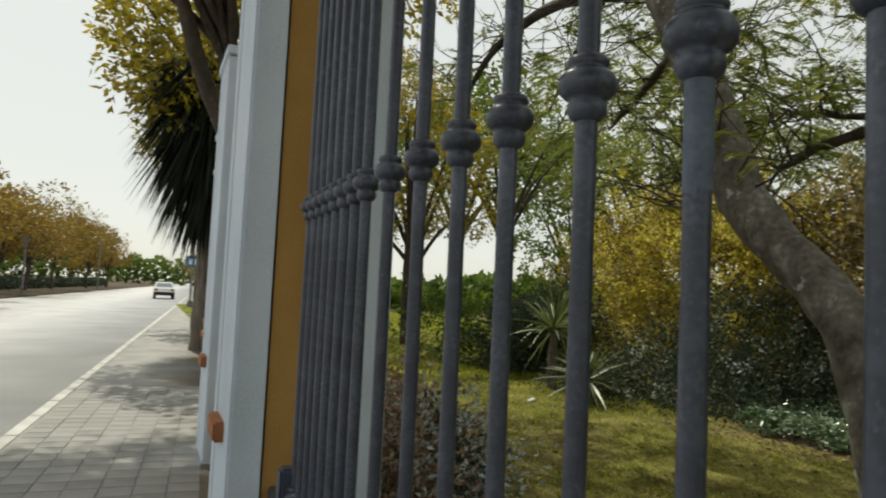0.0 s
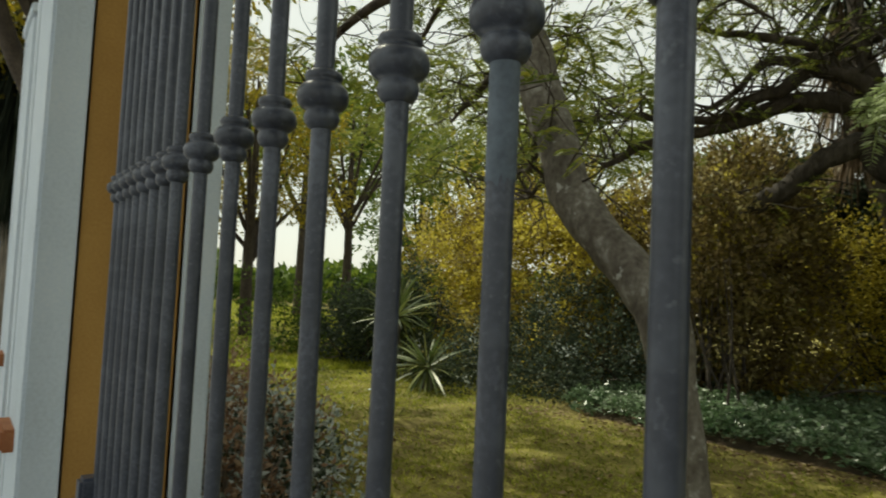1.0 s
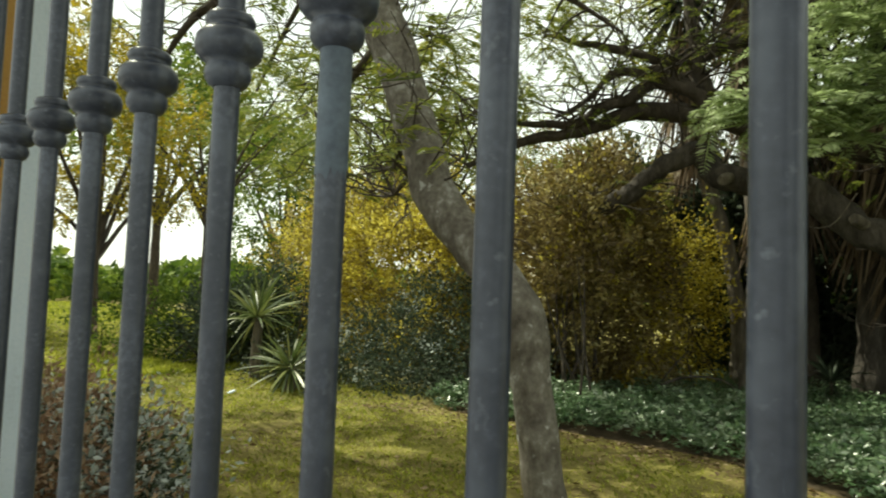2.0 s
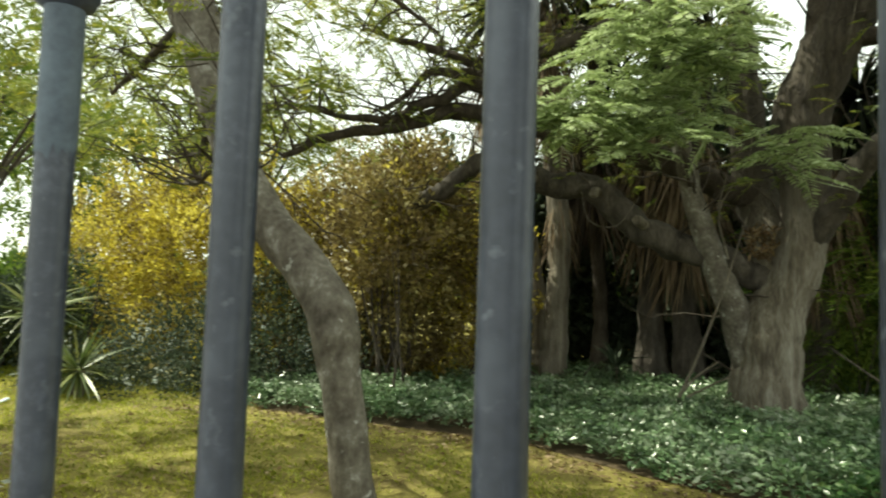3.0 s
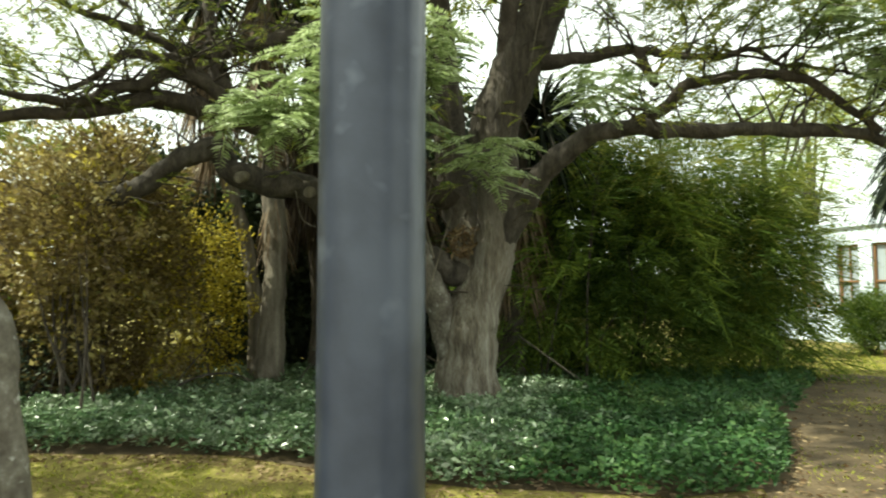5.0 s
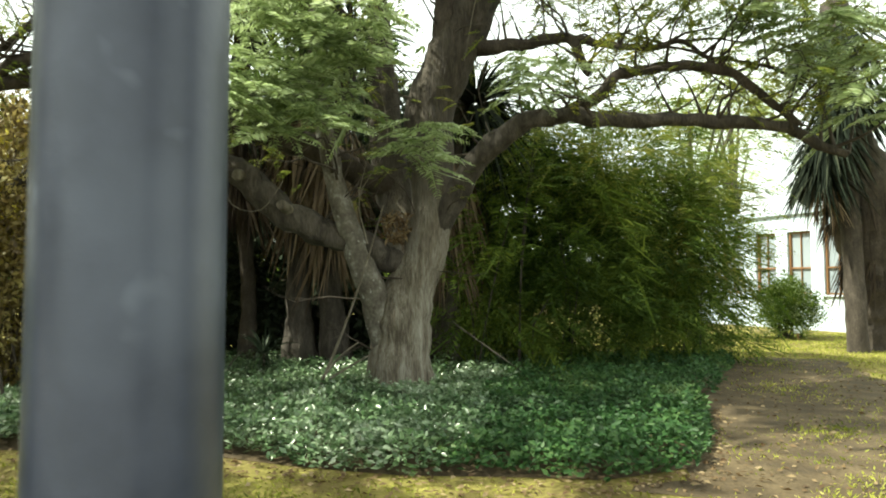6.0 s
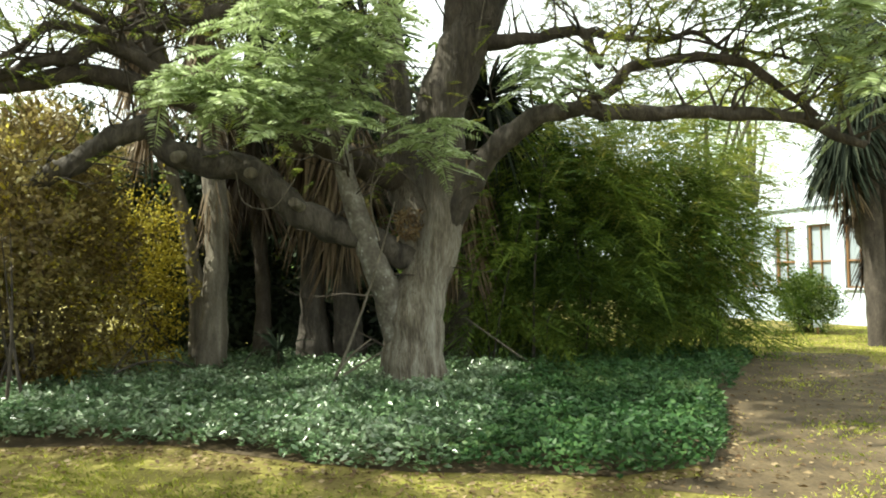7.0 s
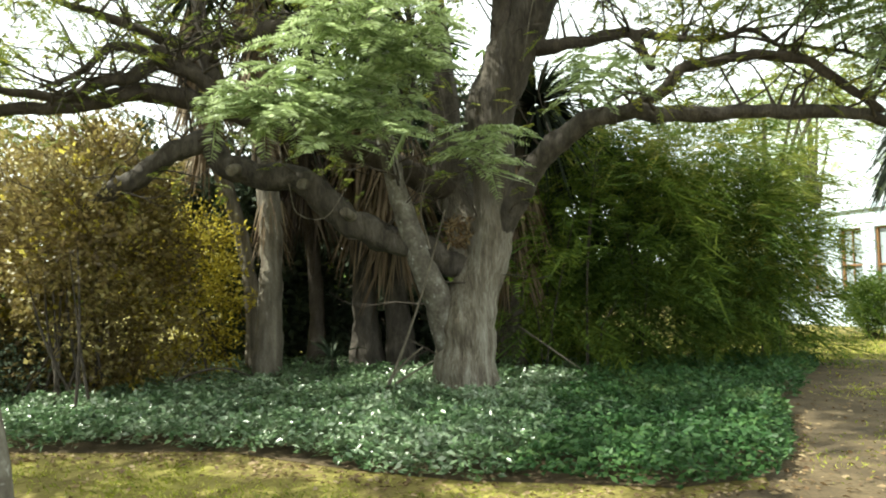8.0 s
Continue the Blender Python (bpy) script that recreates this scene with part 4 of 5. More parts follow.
shrub("golden_hedge", "tall golden yellow shrub with dense small leaves", "shrub", (9.2, 9.5, 0),
      [(9.0, 8.2, 1.6, 1.0, 1.5, 1.9), (9.2, 10.0, 1.8, 1.2, 1.6, 2.2), (9.6, 12.0, 1.7, 1.2, 1.6, 2.2), (8.8, 7.2, 1.8, 0.8, 0.9, 1.7), (9.3, 9.2, 3.0, 0.8, 1.0, 0.9), (10, 13.6, 1.5, 1.2, 1.4, 1.8)], 40000, 0.092, GOLD, seed=4, stems=12, extra=((0.35, RUSSET),))
shrub("russet_shrub", "wide russet and olive shrub thick with dry leaves", "shrub", (9.2, 5.2, 0),
      [(9.2, 5.6, 1.6, 1.0, 1.3, 2.1), (9.2, 4.7, 1.5, 0.9, 0.9, 1.9), (9.0, 6.6, 1.5, 0.9, 1.0, 1.9), (9.4, 5.0, 2.9, 0.7, 0.9, 0.9), (8.3, 4.9, 2.0, 0.6, 0.7, 1.0), (7.9, 4.65, 2.1, 0.5, 0.55, 0.85), (8.5, 4.75, 2.95, 0.5, 0.6, 0.7), (7.45, 4.1, 2.3, 0.35, 0.4, 0.55)], 44000, 0.092, RUSSET, seed=5, stems=26, extra=((0.08, GOLD),))
shrub("yellow_shrub", "bright yellow-green shrub behind the palm trunks", "shrub", (10.3, 4.1, 0),
      [(10.2, 3.95, 1.3, 0.45, 0.6, 1.45), (10.8, 4.7, 1.6, 0.6, 0.8, 1.6)], 9000, 0.075, GOLD, seed=6)
shrub("dark_border_shrub", "low dark shrub with scattered pale leaves", "shrub", (7.6, 6.9, 0),
      [(7.4, 6.2, 0.45, 0.7, 0.9, 0.65), (7.2, 7.3, 0.5, 0.6, 0.9, 0.75), (7.9, 5.6, 0.35, 0.6, 0.6, 0.5), (6.8, 8.0, 0.4, 0.5, 0.7, 0.5), (8.0, 6.8, 1.0, 0.6, 1.2, 0.8), (6.4, 6.4, 0.22, 0.55, 0.7, 0.34), (6.1, 7.5, 0.22, 0.6, 0.8, 0.36), (5.9, 8.4, 0.2, 0.5, 0.6, 0.3)], 17000, 0.065, SHRUB_DARK, seed=7, extra=((0.05, SILVER),))

# bamboo-like thicket
thick = thing("bamboo_thicket", "tall green thicket with fine narrow drooping leaves", "thicket", at=(12, -3.6, 0))
lumps = [(11.6, -1.9, 2.0, 1.0, 1.1, 2.2), (11.9, -3.2, 2.2, 1.1, 1.2, 2.2), (12.3, -4.6, 2.1, 1.1, 1.2, 2.2), (12.9, -5.7, 1.7, 1.0, 1.0, 1.8), (13.4, -6.2, 1.0, 0.7, 0.6, 1.1), (11.2, -1.2, 1.6, 0.7, 0.7, 1.6), (12.6, -4.0, 3.6, 0.9, 1.6, 0.9), (11.8, -2.2, 0.7, 0.9, 1.2, 0.8), (12.2, -3.8, 0.7, 0.9, 1.2, 0.8), (12.9, -5.2, 0.7, 0.9, 0.9, 0.8)]
bb, bd = inside(52000, [(x + 0.35, y, z * 0.95, rx * 0.8, ry * 0.85, rz * 0.85) for x, y, z, rx, ry, rz in lumps], 26, 0.42, 0.5)
bb[:, 2] = np.abs(bb[:, 2]) + 0.1
leaf_mass("inner_foliage", bb - (12, -3.6, 0), unit(bd * 0.6 + RNG.normal(size=bd.shape) * 0.6 + (0, 0, -0.25)), RNG.uniform(0.07, 0.15, len(bb)), BAMBOO, thick, 0.22, 0.2)
ab, ad = inside(2300, lumps, 3, 0.3, 0.55)
ab[:, 2] = np.abs(ab[:, 2]) + 0.15
aw = unit(ad * (1.0, 1.0, 0.4) + RNG.normal(size=ad.shape) * 0.55 + (-0.25, 0, 0.45))
frond_mass("arching_shoot", ab - (12, -3.6, 0), aw, RNG.uniform(0.5, 1.15, len(ab)), BAMBOO, thick, "arching shoots of narrow leaves", pairs=15, droop=0.55, leaflet=0.17, wide=0.2)
tb, td = inside(900, [(12.2, -4.6, 3.3, 1.0, 1.5, 0.9), (12.0, -2.8, 3.7, 0.9, 1.2, 0.6), (12.6, -5.7, 2.3, 0.8, 0.7, 1.2)], 3, 0.3, 0.6)
frond_mass("paler_shoot", tb - (12, -3.6, 0), unit(td * (1, 1, 0.4) + RNG.normal(size=td.shape) * 0.55 + (-0.25, 0, 0.5)), RNG.uniform(0.5, 1.0, len(tb)), FEATHER, thick, "lighter yellow-green shoots", pairs=15, droop=0.55, leaflet=0.16, wide=0.2)
rng_b = np.random.default_rng(9)
tubes = []
for _ in range(12):
    y = rng_b.uniform(-6.0, -1.0)
    x = 11.2 - 0.28 * (y + 1.0) * 1.2 + rng_b.normal() * 0.35 - 0.2
    h = rng_b.uniform(1.6, 4.2)
    tubes.append(tube_data([(x, y, -0.03, 0.016), (x + rng_b.normal() * 0.12, y + rng_b.normal() * 0.12, h * 0.5, 0.013), (x - 0.2 + rng_b.normal() * 0.3, y + rng_b.normal() * 0.35, h, 0.005)], 6, 0.4))
v, f = joined(tubes)
tagged(link_mesh("cane", v - (12, -3.6, 0), f, BARK_BROWN, thick), kind="stuff")

# ---- palms with dry skirts ----


def shaggy_palm(at, points, skirts, crown=None, label="tall palm trunk shaggy with dry hanging fronds", dark=False, bark=None):
    """A fibrous trunk with hanging dead leaves at several heights, and a crown of straps."""
    ob = thing("palm_tree", label, "palm", "palms behind the big tree", at)
    o = np.array(at)
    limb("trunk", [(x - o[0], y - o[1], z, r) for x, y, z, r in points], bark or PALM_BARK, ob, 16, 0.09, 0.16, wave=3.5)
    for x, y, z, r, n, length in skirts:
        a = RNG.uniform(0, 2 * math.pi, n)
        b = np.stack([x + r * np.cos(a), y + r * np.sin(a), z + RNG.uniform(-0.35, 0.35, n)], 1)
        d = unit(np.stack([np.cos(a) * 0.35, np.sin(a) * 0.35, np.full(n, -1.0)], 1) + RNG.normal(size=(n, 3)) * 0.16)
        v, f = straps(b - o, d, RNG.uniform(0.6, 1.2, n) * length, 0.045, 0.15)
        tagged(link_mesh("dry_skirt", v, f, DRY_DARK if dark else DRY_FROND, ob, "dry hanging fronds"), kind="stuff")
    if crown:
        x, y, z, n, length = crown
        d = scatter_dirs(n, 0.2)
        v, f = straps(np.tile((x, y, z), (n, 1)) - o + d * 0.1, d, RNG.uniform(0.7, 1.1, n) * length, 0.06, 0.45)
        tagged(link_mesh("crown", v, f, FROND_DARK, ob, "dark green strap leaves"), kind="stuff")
    return ob


shaggy_palm((10.5, 2.97, 0), [(10.5, 2.97, -0.1, 0.27), (10.5, 2.97, 0.3, 0.24), (10.5, 2.93, 1.2, 0.19), (10.5, 2.9, 2.36, 0.18), (10.5, 3.0, 3.4, 0.18), (10.5, 3.11, 4.6, 0.18), (10.5, 3.17, 6.2, 0.17)],
            [(10.5, 2.92, 2.7, 0.18, 60, 0.5), (10.5, 3.05, 4.3, 0.18, 110, 0.7), (10.5, 3.12, 5.3, 0.2, 150, 0.9), (10.5, 3.17, 6.2, 0.2, 150, 1.0)], (10.5, 3.2, 6.9, 130, 1.1))
shaggy_palm((10.9, 3.3, 0), [(10.9, 3.3, -0.1, 0.18), (10.9, 3.36, 1.2, 0.13), (10.9, 3.55, 2.4, 0.12), (10.8, 3.9, 3.6, 0.13), (10.8, 4.2, 4.7, 0.15), (10.8, 4.3, 6.1, 0.15)],
            [(10.8, 4.1, 4.2, 0.16, 120, 0.8), (10.8, 4.25, 5.2, 0.18, 150, 0.9), (10.8, 4.3, 6.0, 0.18, 150, 1.0)], (10.8, 4.3, 6.7, 120, 1.1))
# rear palms: darker bark and one darker skirt put their deep shade into colour
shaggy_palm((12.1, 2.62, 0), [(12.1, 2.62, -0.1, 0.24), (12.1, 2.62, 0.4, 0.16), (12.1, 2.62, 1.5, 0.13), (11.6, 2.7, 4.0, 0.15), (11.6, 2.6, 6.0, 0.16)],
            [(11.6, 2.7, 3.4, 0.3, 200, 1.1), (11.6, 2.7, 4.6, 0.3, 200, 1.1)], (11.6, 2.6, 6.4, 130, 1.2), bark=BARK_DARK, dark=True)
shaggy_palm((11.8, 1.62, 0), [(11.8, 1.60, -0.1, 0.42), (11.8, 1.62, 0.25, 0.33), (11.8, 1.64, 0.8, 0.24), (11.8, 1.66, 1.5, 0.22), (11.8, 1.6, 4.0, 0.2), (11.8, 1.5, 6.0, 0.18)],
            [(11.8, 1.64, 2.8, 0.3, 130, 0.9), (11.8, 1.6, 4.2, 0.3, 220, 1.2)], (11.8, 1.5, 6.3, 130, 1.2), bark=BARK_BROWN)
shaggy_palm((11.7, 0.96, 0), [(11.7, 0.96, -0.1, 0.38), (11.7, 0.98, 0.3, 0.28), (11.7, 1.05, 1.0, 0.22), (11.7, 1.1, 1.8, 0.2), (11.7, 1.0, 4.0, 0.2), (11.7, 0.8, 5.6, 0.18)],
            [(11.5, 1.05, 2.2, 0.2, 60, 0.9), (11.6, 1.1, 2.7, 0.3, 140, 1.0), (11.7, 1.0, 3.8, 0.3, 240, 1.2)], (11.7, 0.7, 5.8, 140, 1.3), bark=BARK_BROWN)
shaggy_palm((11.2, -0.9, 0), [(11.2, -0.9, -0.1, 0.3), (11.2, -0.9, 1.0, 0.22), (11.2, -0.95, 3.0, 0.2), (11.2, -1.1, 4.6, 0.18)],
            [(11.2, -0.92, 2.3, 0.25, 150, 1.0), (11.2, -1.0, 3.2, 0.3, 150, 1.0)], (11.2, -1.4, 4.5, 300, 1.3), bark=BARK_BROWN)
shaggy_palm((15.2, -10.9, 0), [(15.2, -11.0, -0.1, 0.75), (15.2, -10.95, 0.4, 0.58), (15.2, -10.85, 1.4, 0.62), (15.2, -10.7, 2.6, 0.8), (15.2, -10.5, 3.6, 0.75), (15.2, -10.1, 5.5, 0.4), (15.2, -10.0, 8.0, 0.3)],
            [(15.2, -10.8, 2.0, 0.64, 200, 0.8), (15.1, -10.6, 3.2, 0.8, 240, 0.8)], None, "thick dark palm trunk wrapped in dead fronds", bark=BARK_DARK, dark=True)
rp = thing("palm_tree", "dark palm crown with hanging strap leaves beside the path", "palm", "palms behind the big tree", (14.6, -9.45, 0))
limb("trunk", [(0, -0.5, -0.1, 0.22), (0, -0.4, 3.2, 0.2), (0.1, -0.2, 7, 0.16)], BARK_DARK, rp, 12, 0.2)
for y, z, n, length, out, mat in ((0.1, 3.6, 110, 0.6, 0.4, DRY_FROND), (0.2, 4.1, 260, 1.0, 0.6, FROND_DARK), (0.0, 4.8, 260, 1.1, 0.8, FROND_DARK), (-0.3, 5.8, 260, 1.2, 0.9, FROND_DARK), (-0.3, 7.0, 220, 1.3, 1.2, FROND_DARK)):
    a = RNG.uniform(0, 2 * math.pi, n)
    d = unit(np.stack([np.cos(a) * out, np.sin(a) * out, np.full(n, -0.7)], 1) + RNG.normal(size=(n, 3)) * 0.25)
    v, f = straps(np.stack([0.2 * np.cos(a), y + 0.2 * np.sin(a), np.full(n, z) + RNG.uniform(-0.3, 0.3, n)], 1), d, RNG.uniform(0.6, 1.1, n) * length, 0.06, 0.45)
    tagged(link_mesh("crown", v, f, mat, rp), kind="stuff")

# dark undergrowth between the palms
shrub("undergrowth", "dark leafy undergrowth between the palm trunks", "shrub", (13.5, 1.5, 0),
      [(13.6, 0.2, 1.6, 0.8, 1.6, 2.2), (13.6, 2.4, 1.8, 0.8, 1.6, 2.4), (13.2, 4.2, 1.6, 0.8, 1.4, 2.0), (13.6, 1.2, 4.0, 0.9, 2.4, 1.4), (12.9, -1.2, 2.0, 0.6, 1.0, 2.2), (13.4, -2.5, 3.0, 0.7, 1.2, 1.5), (12.4, 4.7, 2.7, 0.7, 0.9, 1.5), (12.4, 6.0, 2.9, 0.7, 0.9, 1.6)], 66000, 0.2, SHRUB_DARK, seed=12, stems=12)
sp = thing("strap_plant", "small strap-leaved plant with pale arching leaves in the shade", "plant", at=(10.8, 2.0, 0))
d = scatter_dirs(46, 0.9)
v, f = straps(np.tile((0, 0, 0.35), (46, 1)) + d * 0.05, d, RNG.uniform(0.5, 0.9, 46), 0.05, 0.5)
link_mesh("foliage", v, f, SHRUB_DARK, sp)
link_mesh("stem", *tube_data([(0, 0, -0.05, 0.03), (0, 0, 0.4, 0.02)], 6, 0.1), PALM_BARK, sp)

# ---- ground cover bed ----
BED_EDGE = [(6.35, 5.9), (5.95, 5.3), (6.0, 4.72), (6.02, 3.1), (6.1, 1.95), (5.45, 0.5), (5.15, -0.45), (5.1, -1.3), (5.0, -2.06), (5.35, -2.9), (8.7, -4.3), (12.6, -6.4), (12.6, 0.0), (12.4, 4.0), (8.6, 6.0), (7.2, 6.2)]


def in_outline(p, outline):
    hit = np.zeros(len(p), bool)
    q = outline[-1]
    for r in outline:
        cross = ((r[1] > p[:, 1]) != (q[1] > p[:, 1])) & (p[:, 0] < (q[0] - r[0]) * (p[:, 1] - r[1]) / (q[1] - r[1] + 1e-9) + r[0])
        hit ^= cross
        q = r
    return hit


def edge_gap(p, outline):
    """The distance of each place from the outline."""
    best = np.full(len(p), 1e9)
    for a, b in zip(outline, outline[1:] + outline[:1]):
        a, b = np.array(a), np.array(b)
        t = np.clip(((p - a) @ (b - a)) / ((b - a) @ (b - a)), 0, 1)[:, None]
        best = np.minimum(best, np.linalg.norm(p - (a + t * (b - a)), axis=1))
    return best


bed = thing("ground_cover", "glossy green ground cover thick round the tree", "ground cover", at=(7.5, 0, 0))
bed["kind"] = "stuff"
p = RNG.uniform((4.8, -6.6), (12.6, 8.8), (235000, 2))
wob = np.array([noise.noise((x * 1.1, y * 1.1, 3.0)) for x, y in p])
gap = edge_gap(p, BED_EDGE)
ok = in_outline(p, BED_EDGE) & (gap + wob * 0.25 > 0.02)
ok &= RNG.random(len(p)) < np.where(p[:, 0] < 9.0, 1.0, 0.5)
p, gap, wob = p[ok], gap[ok], wob[ok]
clump = np.array([noise.noise((x * 3.1, y * 3.1, 8.0)) + 0.6 * noise.noise((x * 7.0, y * 7.0, 1.0)) for x, y in p])
hill = np.minimum(1, 0.25 + gap / 0.22) * (0.22 + 0.12 * wob + 0.16 * clump)
z = hill * RNG.uniform(0.15, 1.0, len(p)) ** 0.6 + 0.012
base = np.c_[p, z]
way = unit(np.c_[RNG.normal(size=(len(p), 2)), RNG.normal(size=len(p)) * 0.35 + 0.25])
plain = p[:, 1] + 0.2 * p[:, 0] - 0.25 + 1.4 * wob + 0.5 * clump + RNG.normal(size=len(p)) * 0.25 < 0
for mat, pick, text in ((VINCA, ~plain, "variegated pale green leaves"), (IVY, plain, "plain deep green leaves")):
    leaf_mass("foliage", base[pick] - (7.5, 0, 0), way[pick], RNG.uniform(0.040, 0.095, pick.sum()), mat, bed, 0.5, 0.18, np.array([-0.25, 0.15, 1.0]), label=text)
# soil under it
sm = bmesh.new()
ring = [sm.verts.new((7.8 + (x - 7.8) * 0.97, y * 0.97, 0.006)) for x, y in BED_EDGE]
sm.faces.new(ring)
bmesh.ops.triangulate(sm, faces=sm.faces[:])
tagged(part("bed_soil", sm, EARTH), "dark soil of the planting bed", "soil", kind="structure")

# ---- grass ----
PATH_EDGE = [(4.7, -2.2), (5.3, -2.6), (8.8, -4.05), (12.5, -6.1), (13.6, -7.2), (13.2, -8.6), (11.6, -8.0), (9.8, -7.6), (8.2, -7.8), (6.4, -7.0), (5.2, -5.6), (4.5, -4.0)]
pm = bmesh.new()
ring = []
for i, (a, b) in enumerate(zip(PATH_EDGE, PATH_EDGE[1:] + PATH_EDGE[:1])):
    for t in (0, 0.25, 0.5, 0.75):
        x, y = a[0] + (b[0] - a[0]) * t, a[1] + (b[1] - a[1]) * t
        ring.append(pm.verts.new((x + 0.3 * noise.noise((x * 2, y * 2, 0)), y + 0.3 * noise.noise((x * 2, y * 2, 5)), 0.004)))
pm.faces.new(ring)
bmesh.ops.triangulate(pm, faces=pm.faces[:])
tagged(part("dirt_path", pm, EARTH), "trodden brown earth path beside the bed", "path", kind="structure")
turf = thing("grass", "short patchy grass, green and straw yellow", "grass", at=(5, 2, 0))
turf["kind"] = "stuff"
p = np.concatenate([RNG.uniform((0.8, -5), (7, 12), (150000, 2)), RNG.uniform((5, -14), (20, -3), (60000, 2)), RNG.uniform((1, 10), (16, 44), (100000, 2))])
patch = np.array([noise.noise((x * 0.8, y * 0.8, 9.0)) + 0.5 * noise.noise((x * 2.9, y * 2.9, 2.0)) for x, y in p])
ok = ~in_outline(p, BED_EDGE) & (RNG.random(len(p)) < np.where((p[:, 1] < 3.0) & (p[:, 1] > -5), 0.42 + 1.3 * patch, np.where(p[:, 1] > 6.5, 1.0, 0.66 + 0.75 * patch)))
# the trodden path beside the bed
ok &= RNG.random(len(p)) < np.where(in_outline(p, PATH_EDGE), np.clip(0.30 + 0.7 * patch, 0.05, 1), 1.0)
ok &= RNG.random(len(p)) < np.clip(edge_gap(p, BED_EDGE) / 0.6, 0.12, 1)
p = p[ok]
way = unit(np.c_[RNG.normal(size=(len(p), 2)) * 1.3, np.ones(len(p))])
near = np.where(p[:, 1] > 10, 2.2, 1.0) * np.where(p[:, 0] > 9, 1.3, 1.0)
leaf_mass("blades", np.c_[p, np.full(len(p), -0.003)] - (5, 2, 0), way, RNG.uniform(0.025, 0.06, len(p)) * near, GRASS, turf, 0.26, 0.1, np.array([0, 0.4, 1.0]))
lit = thing("fallen_leaves", "dry fallen leaves scattered on the lawn", "leaves", at=(6, 0, 0))
lit["kind"] = "stuff"
p = np.concatenate([RNG.uniform((1, -4), (6.2, 9), (1500, 2)), np.c_[RNG.normal(0, 0.22, 1900) + np.interp(ly := RNG.uniform(-4, 6, 1900), [-4, -2.9, -2, -.4, .5, 2, 4.7, 6], [8, 5.3, 4.9, 5.0, 5.3, 6.0, 5.9, 5.4]), ly], RNG.uniform((4.5, -9), (14, -2.6), (2600, 2))])
p = p[~in_outline(p, BED_EDGE)]
leaf_mass("leaf_litter", np.c_[p, RNG.uniform(0.012, 0.03, len(p))] - (6, 0, 0), unit(np.c_[RNG.normal(size=(len(p), 2)), RNG.normal(size=len(p)) * 0.12]), RNG.uniform(0.03, 0.075, len(p)), LITTER, lit, 0.5, 0.2, np.array([0, 0, 1.0]))

# ---- plants by the railings ----
shrub("red_shrub", "reddish brown bushy plant beside the railings", "shrub", (1.4, 4.7, 0),
      [(1.15, 4.3, 0.22, 0.45, 0.55, 0.26), (1.45, 4.9, 0.25, 0.5, 0.6, 0.26), (1.05, 5.3, 0.28, 0.5, 0.6, 0.28), (1.5, 5.6, 0.2, 0.45, 0.6, 0.24), (0.9, 3.6, 0.24, 0.4, 0.5, 0.26)], 12000, 0.062, RED_LEAF, 0.4, seed=14, stems=50, stem_mat=PALM_BARK, extra=((0.22, SILVER),))
shrub("silver_shrub", "low plant with silvery white variegated leaves", "shrub", (1.35, 4.0, 0),
      [(1.45, 4.0, 0.26, 0.3, 0.35, 0.20), (1.65, 4.35, 0.22, 0.28, 0.33, 0.16), (1.5, 3.7, 0.14, 0.26, 0.3, 0.12)], 2400, 0.055, SILVER, 0.5, seed=15, extra=((0.8, SHRUB_DARK),))


def yucca(at, n, length, label, trunk=0.25, mat=None, up=0.55):
    ob = thing("yucca", label, "yucca", "yuccas on the lawn", at)
    if trunk:
        limb("trunk", [(0, 0, -0.05, 0.09), (0, 0, trunk * 0.5, 0.075), (0.02, 0, trunk, 0.06)], PALM_BARK, ob, 10, 0.08)
    d = scatter_dirs(n, up)
    v, f = straps(np.tile((0, 0, trunk), (n, 1)) + d * 0.05, d, RNG.uniform(0.75, 1.1, n) * length, 0.055, 0.22)
    link_mesh("leaves", v, f, mat or YUCCA, ob)
    return ob


yucca((5.3, 7.6, 0), 90, 0.75, "spiky yellow-green yucca rosette on the lawn edge", 0.32)
yucca((5.6, 9.0, 0), 80, 0.8, "yucca with brown trunk and arching leaves", 0.95)
yucca((6.4, 10.2, 0), 80, 0.9, "yucca with brown trunk and arching leaves", 1.1)
yucca((1.15, 6.2, 0), 60, 0.75, "dark spiky plant beside the pillar", 0.7, SHRUB_DARK)
shrub("olive_shrub", "rounded olive green shrub across the lawn", "shrub", (6.2, 12.4, 0),
      [(6.2, 12.2, 0.6, 0.9, 0.9, 0.8), (7.2, 11.6, 0.8, 0.9, 0.9, 1.0), (5.4, 13.2, 0.6, 0.8, 0.8, 0.8)], 6000, 0.10, BAMBOO, seed=16)
shrub("dark_conifer", "dark rounded evergreen across the lawn", "shrub", (6.4, 11.0, 0),
      [(5.9, 11.0, 0.6, 0.6, 0.7, 0.7), (6.5, 10.8, 0.8, 0.7, 0.6, 0.8), (7.2, 11.0, 0.9, 0.7, 0.7, 0.9)], 9000, 0.09, SHRUB_DARK, seed=17)
wf = thing("paper_scrap", "small white paper scrap on the grass", "litter", at=(4.48, 7.76, 0.02))
pm = box_bm(-0.05, -0.035, 0, 0.05, 0.035, 0.02, 0.006)
for q in pm.verts:
    q.co.z += 0.015 * math.sin(q.co.x * 40)
part("sheet", pm, WHITE, wf)

# ---- background trees of the garden ----


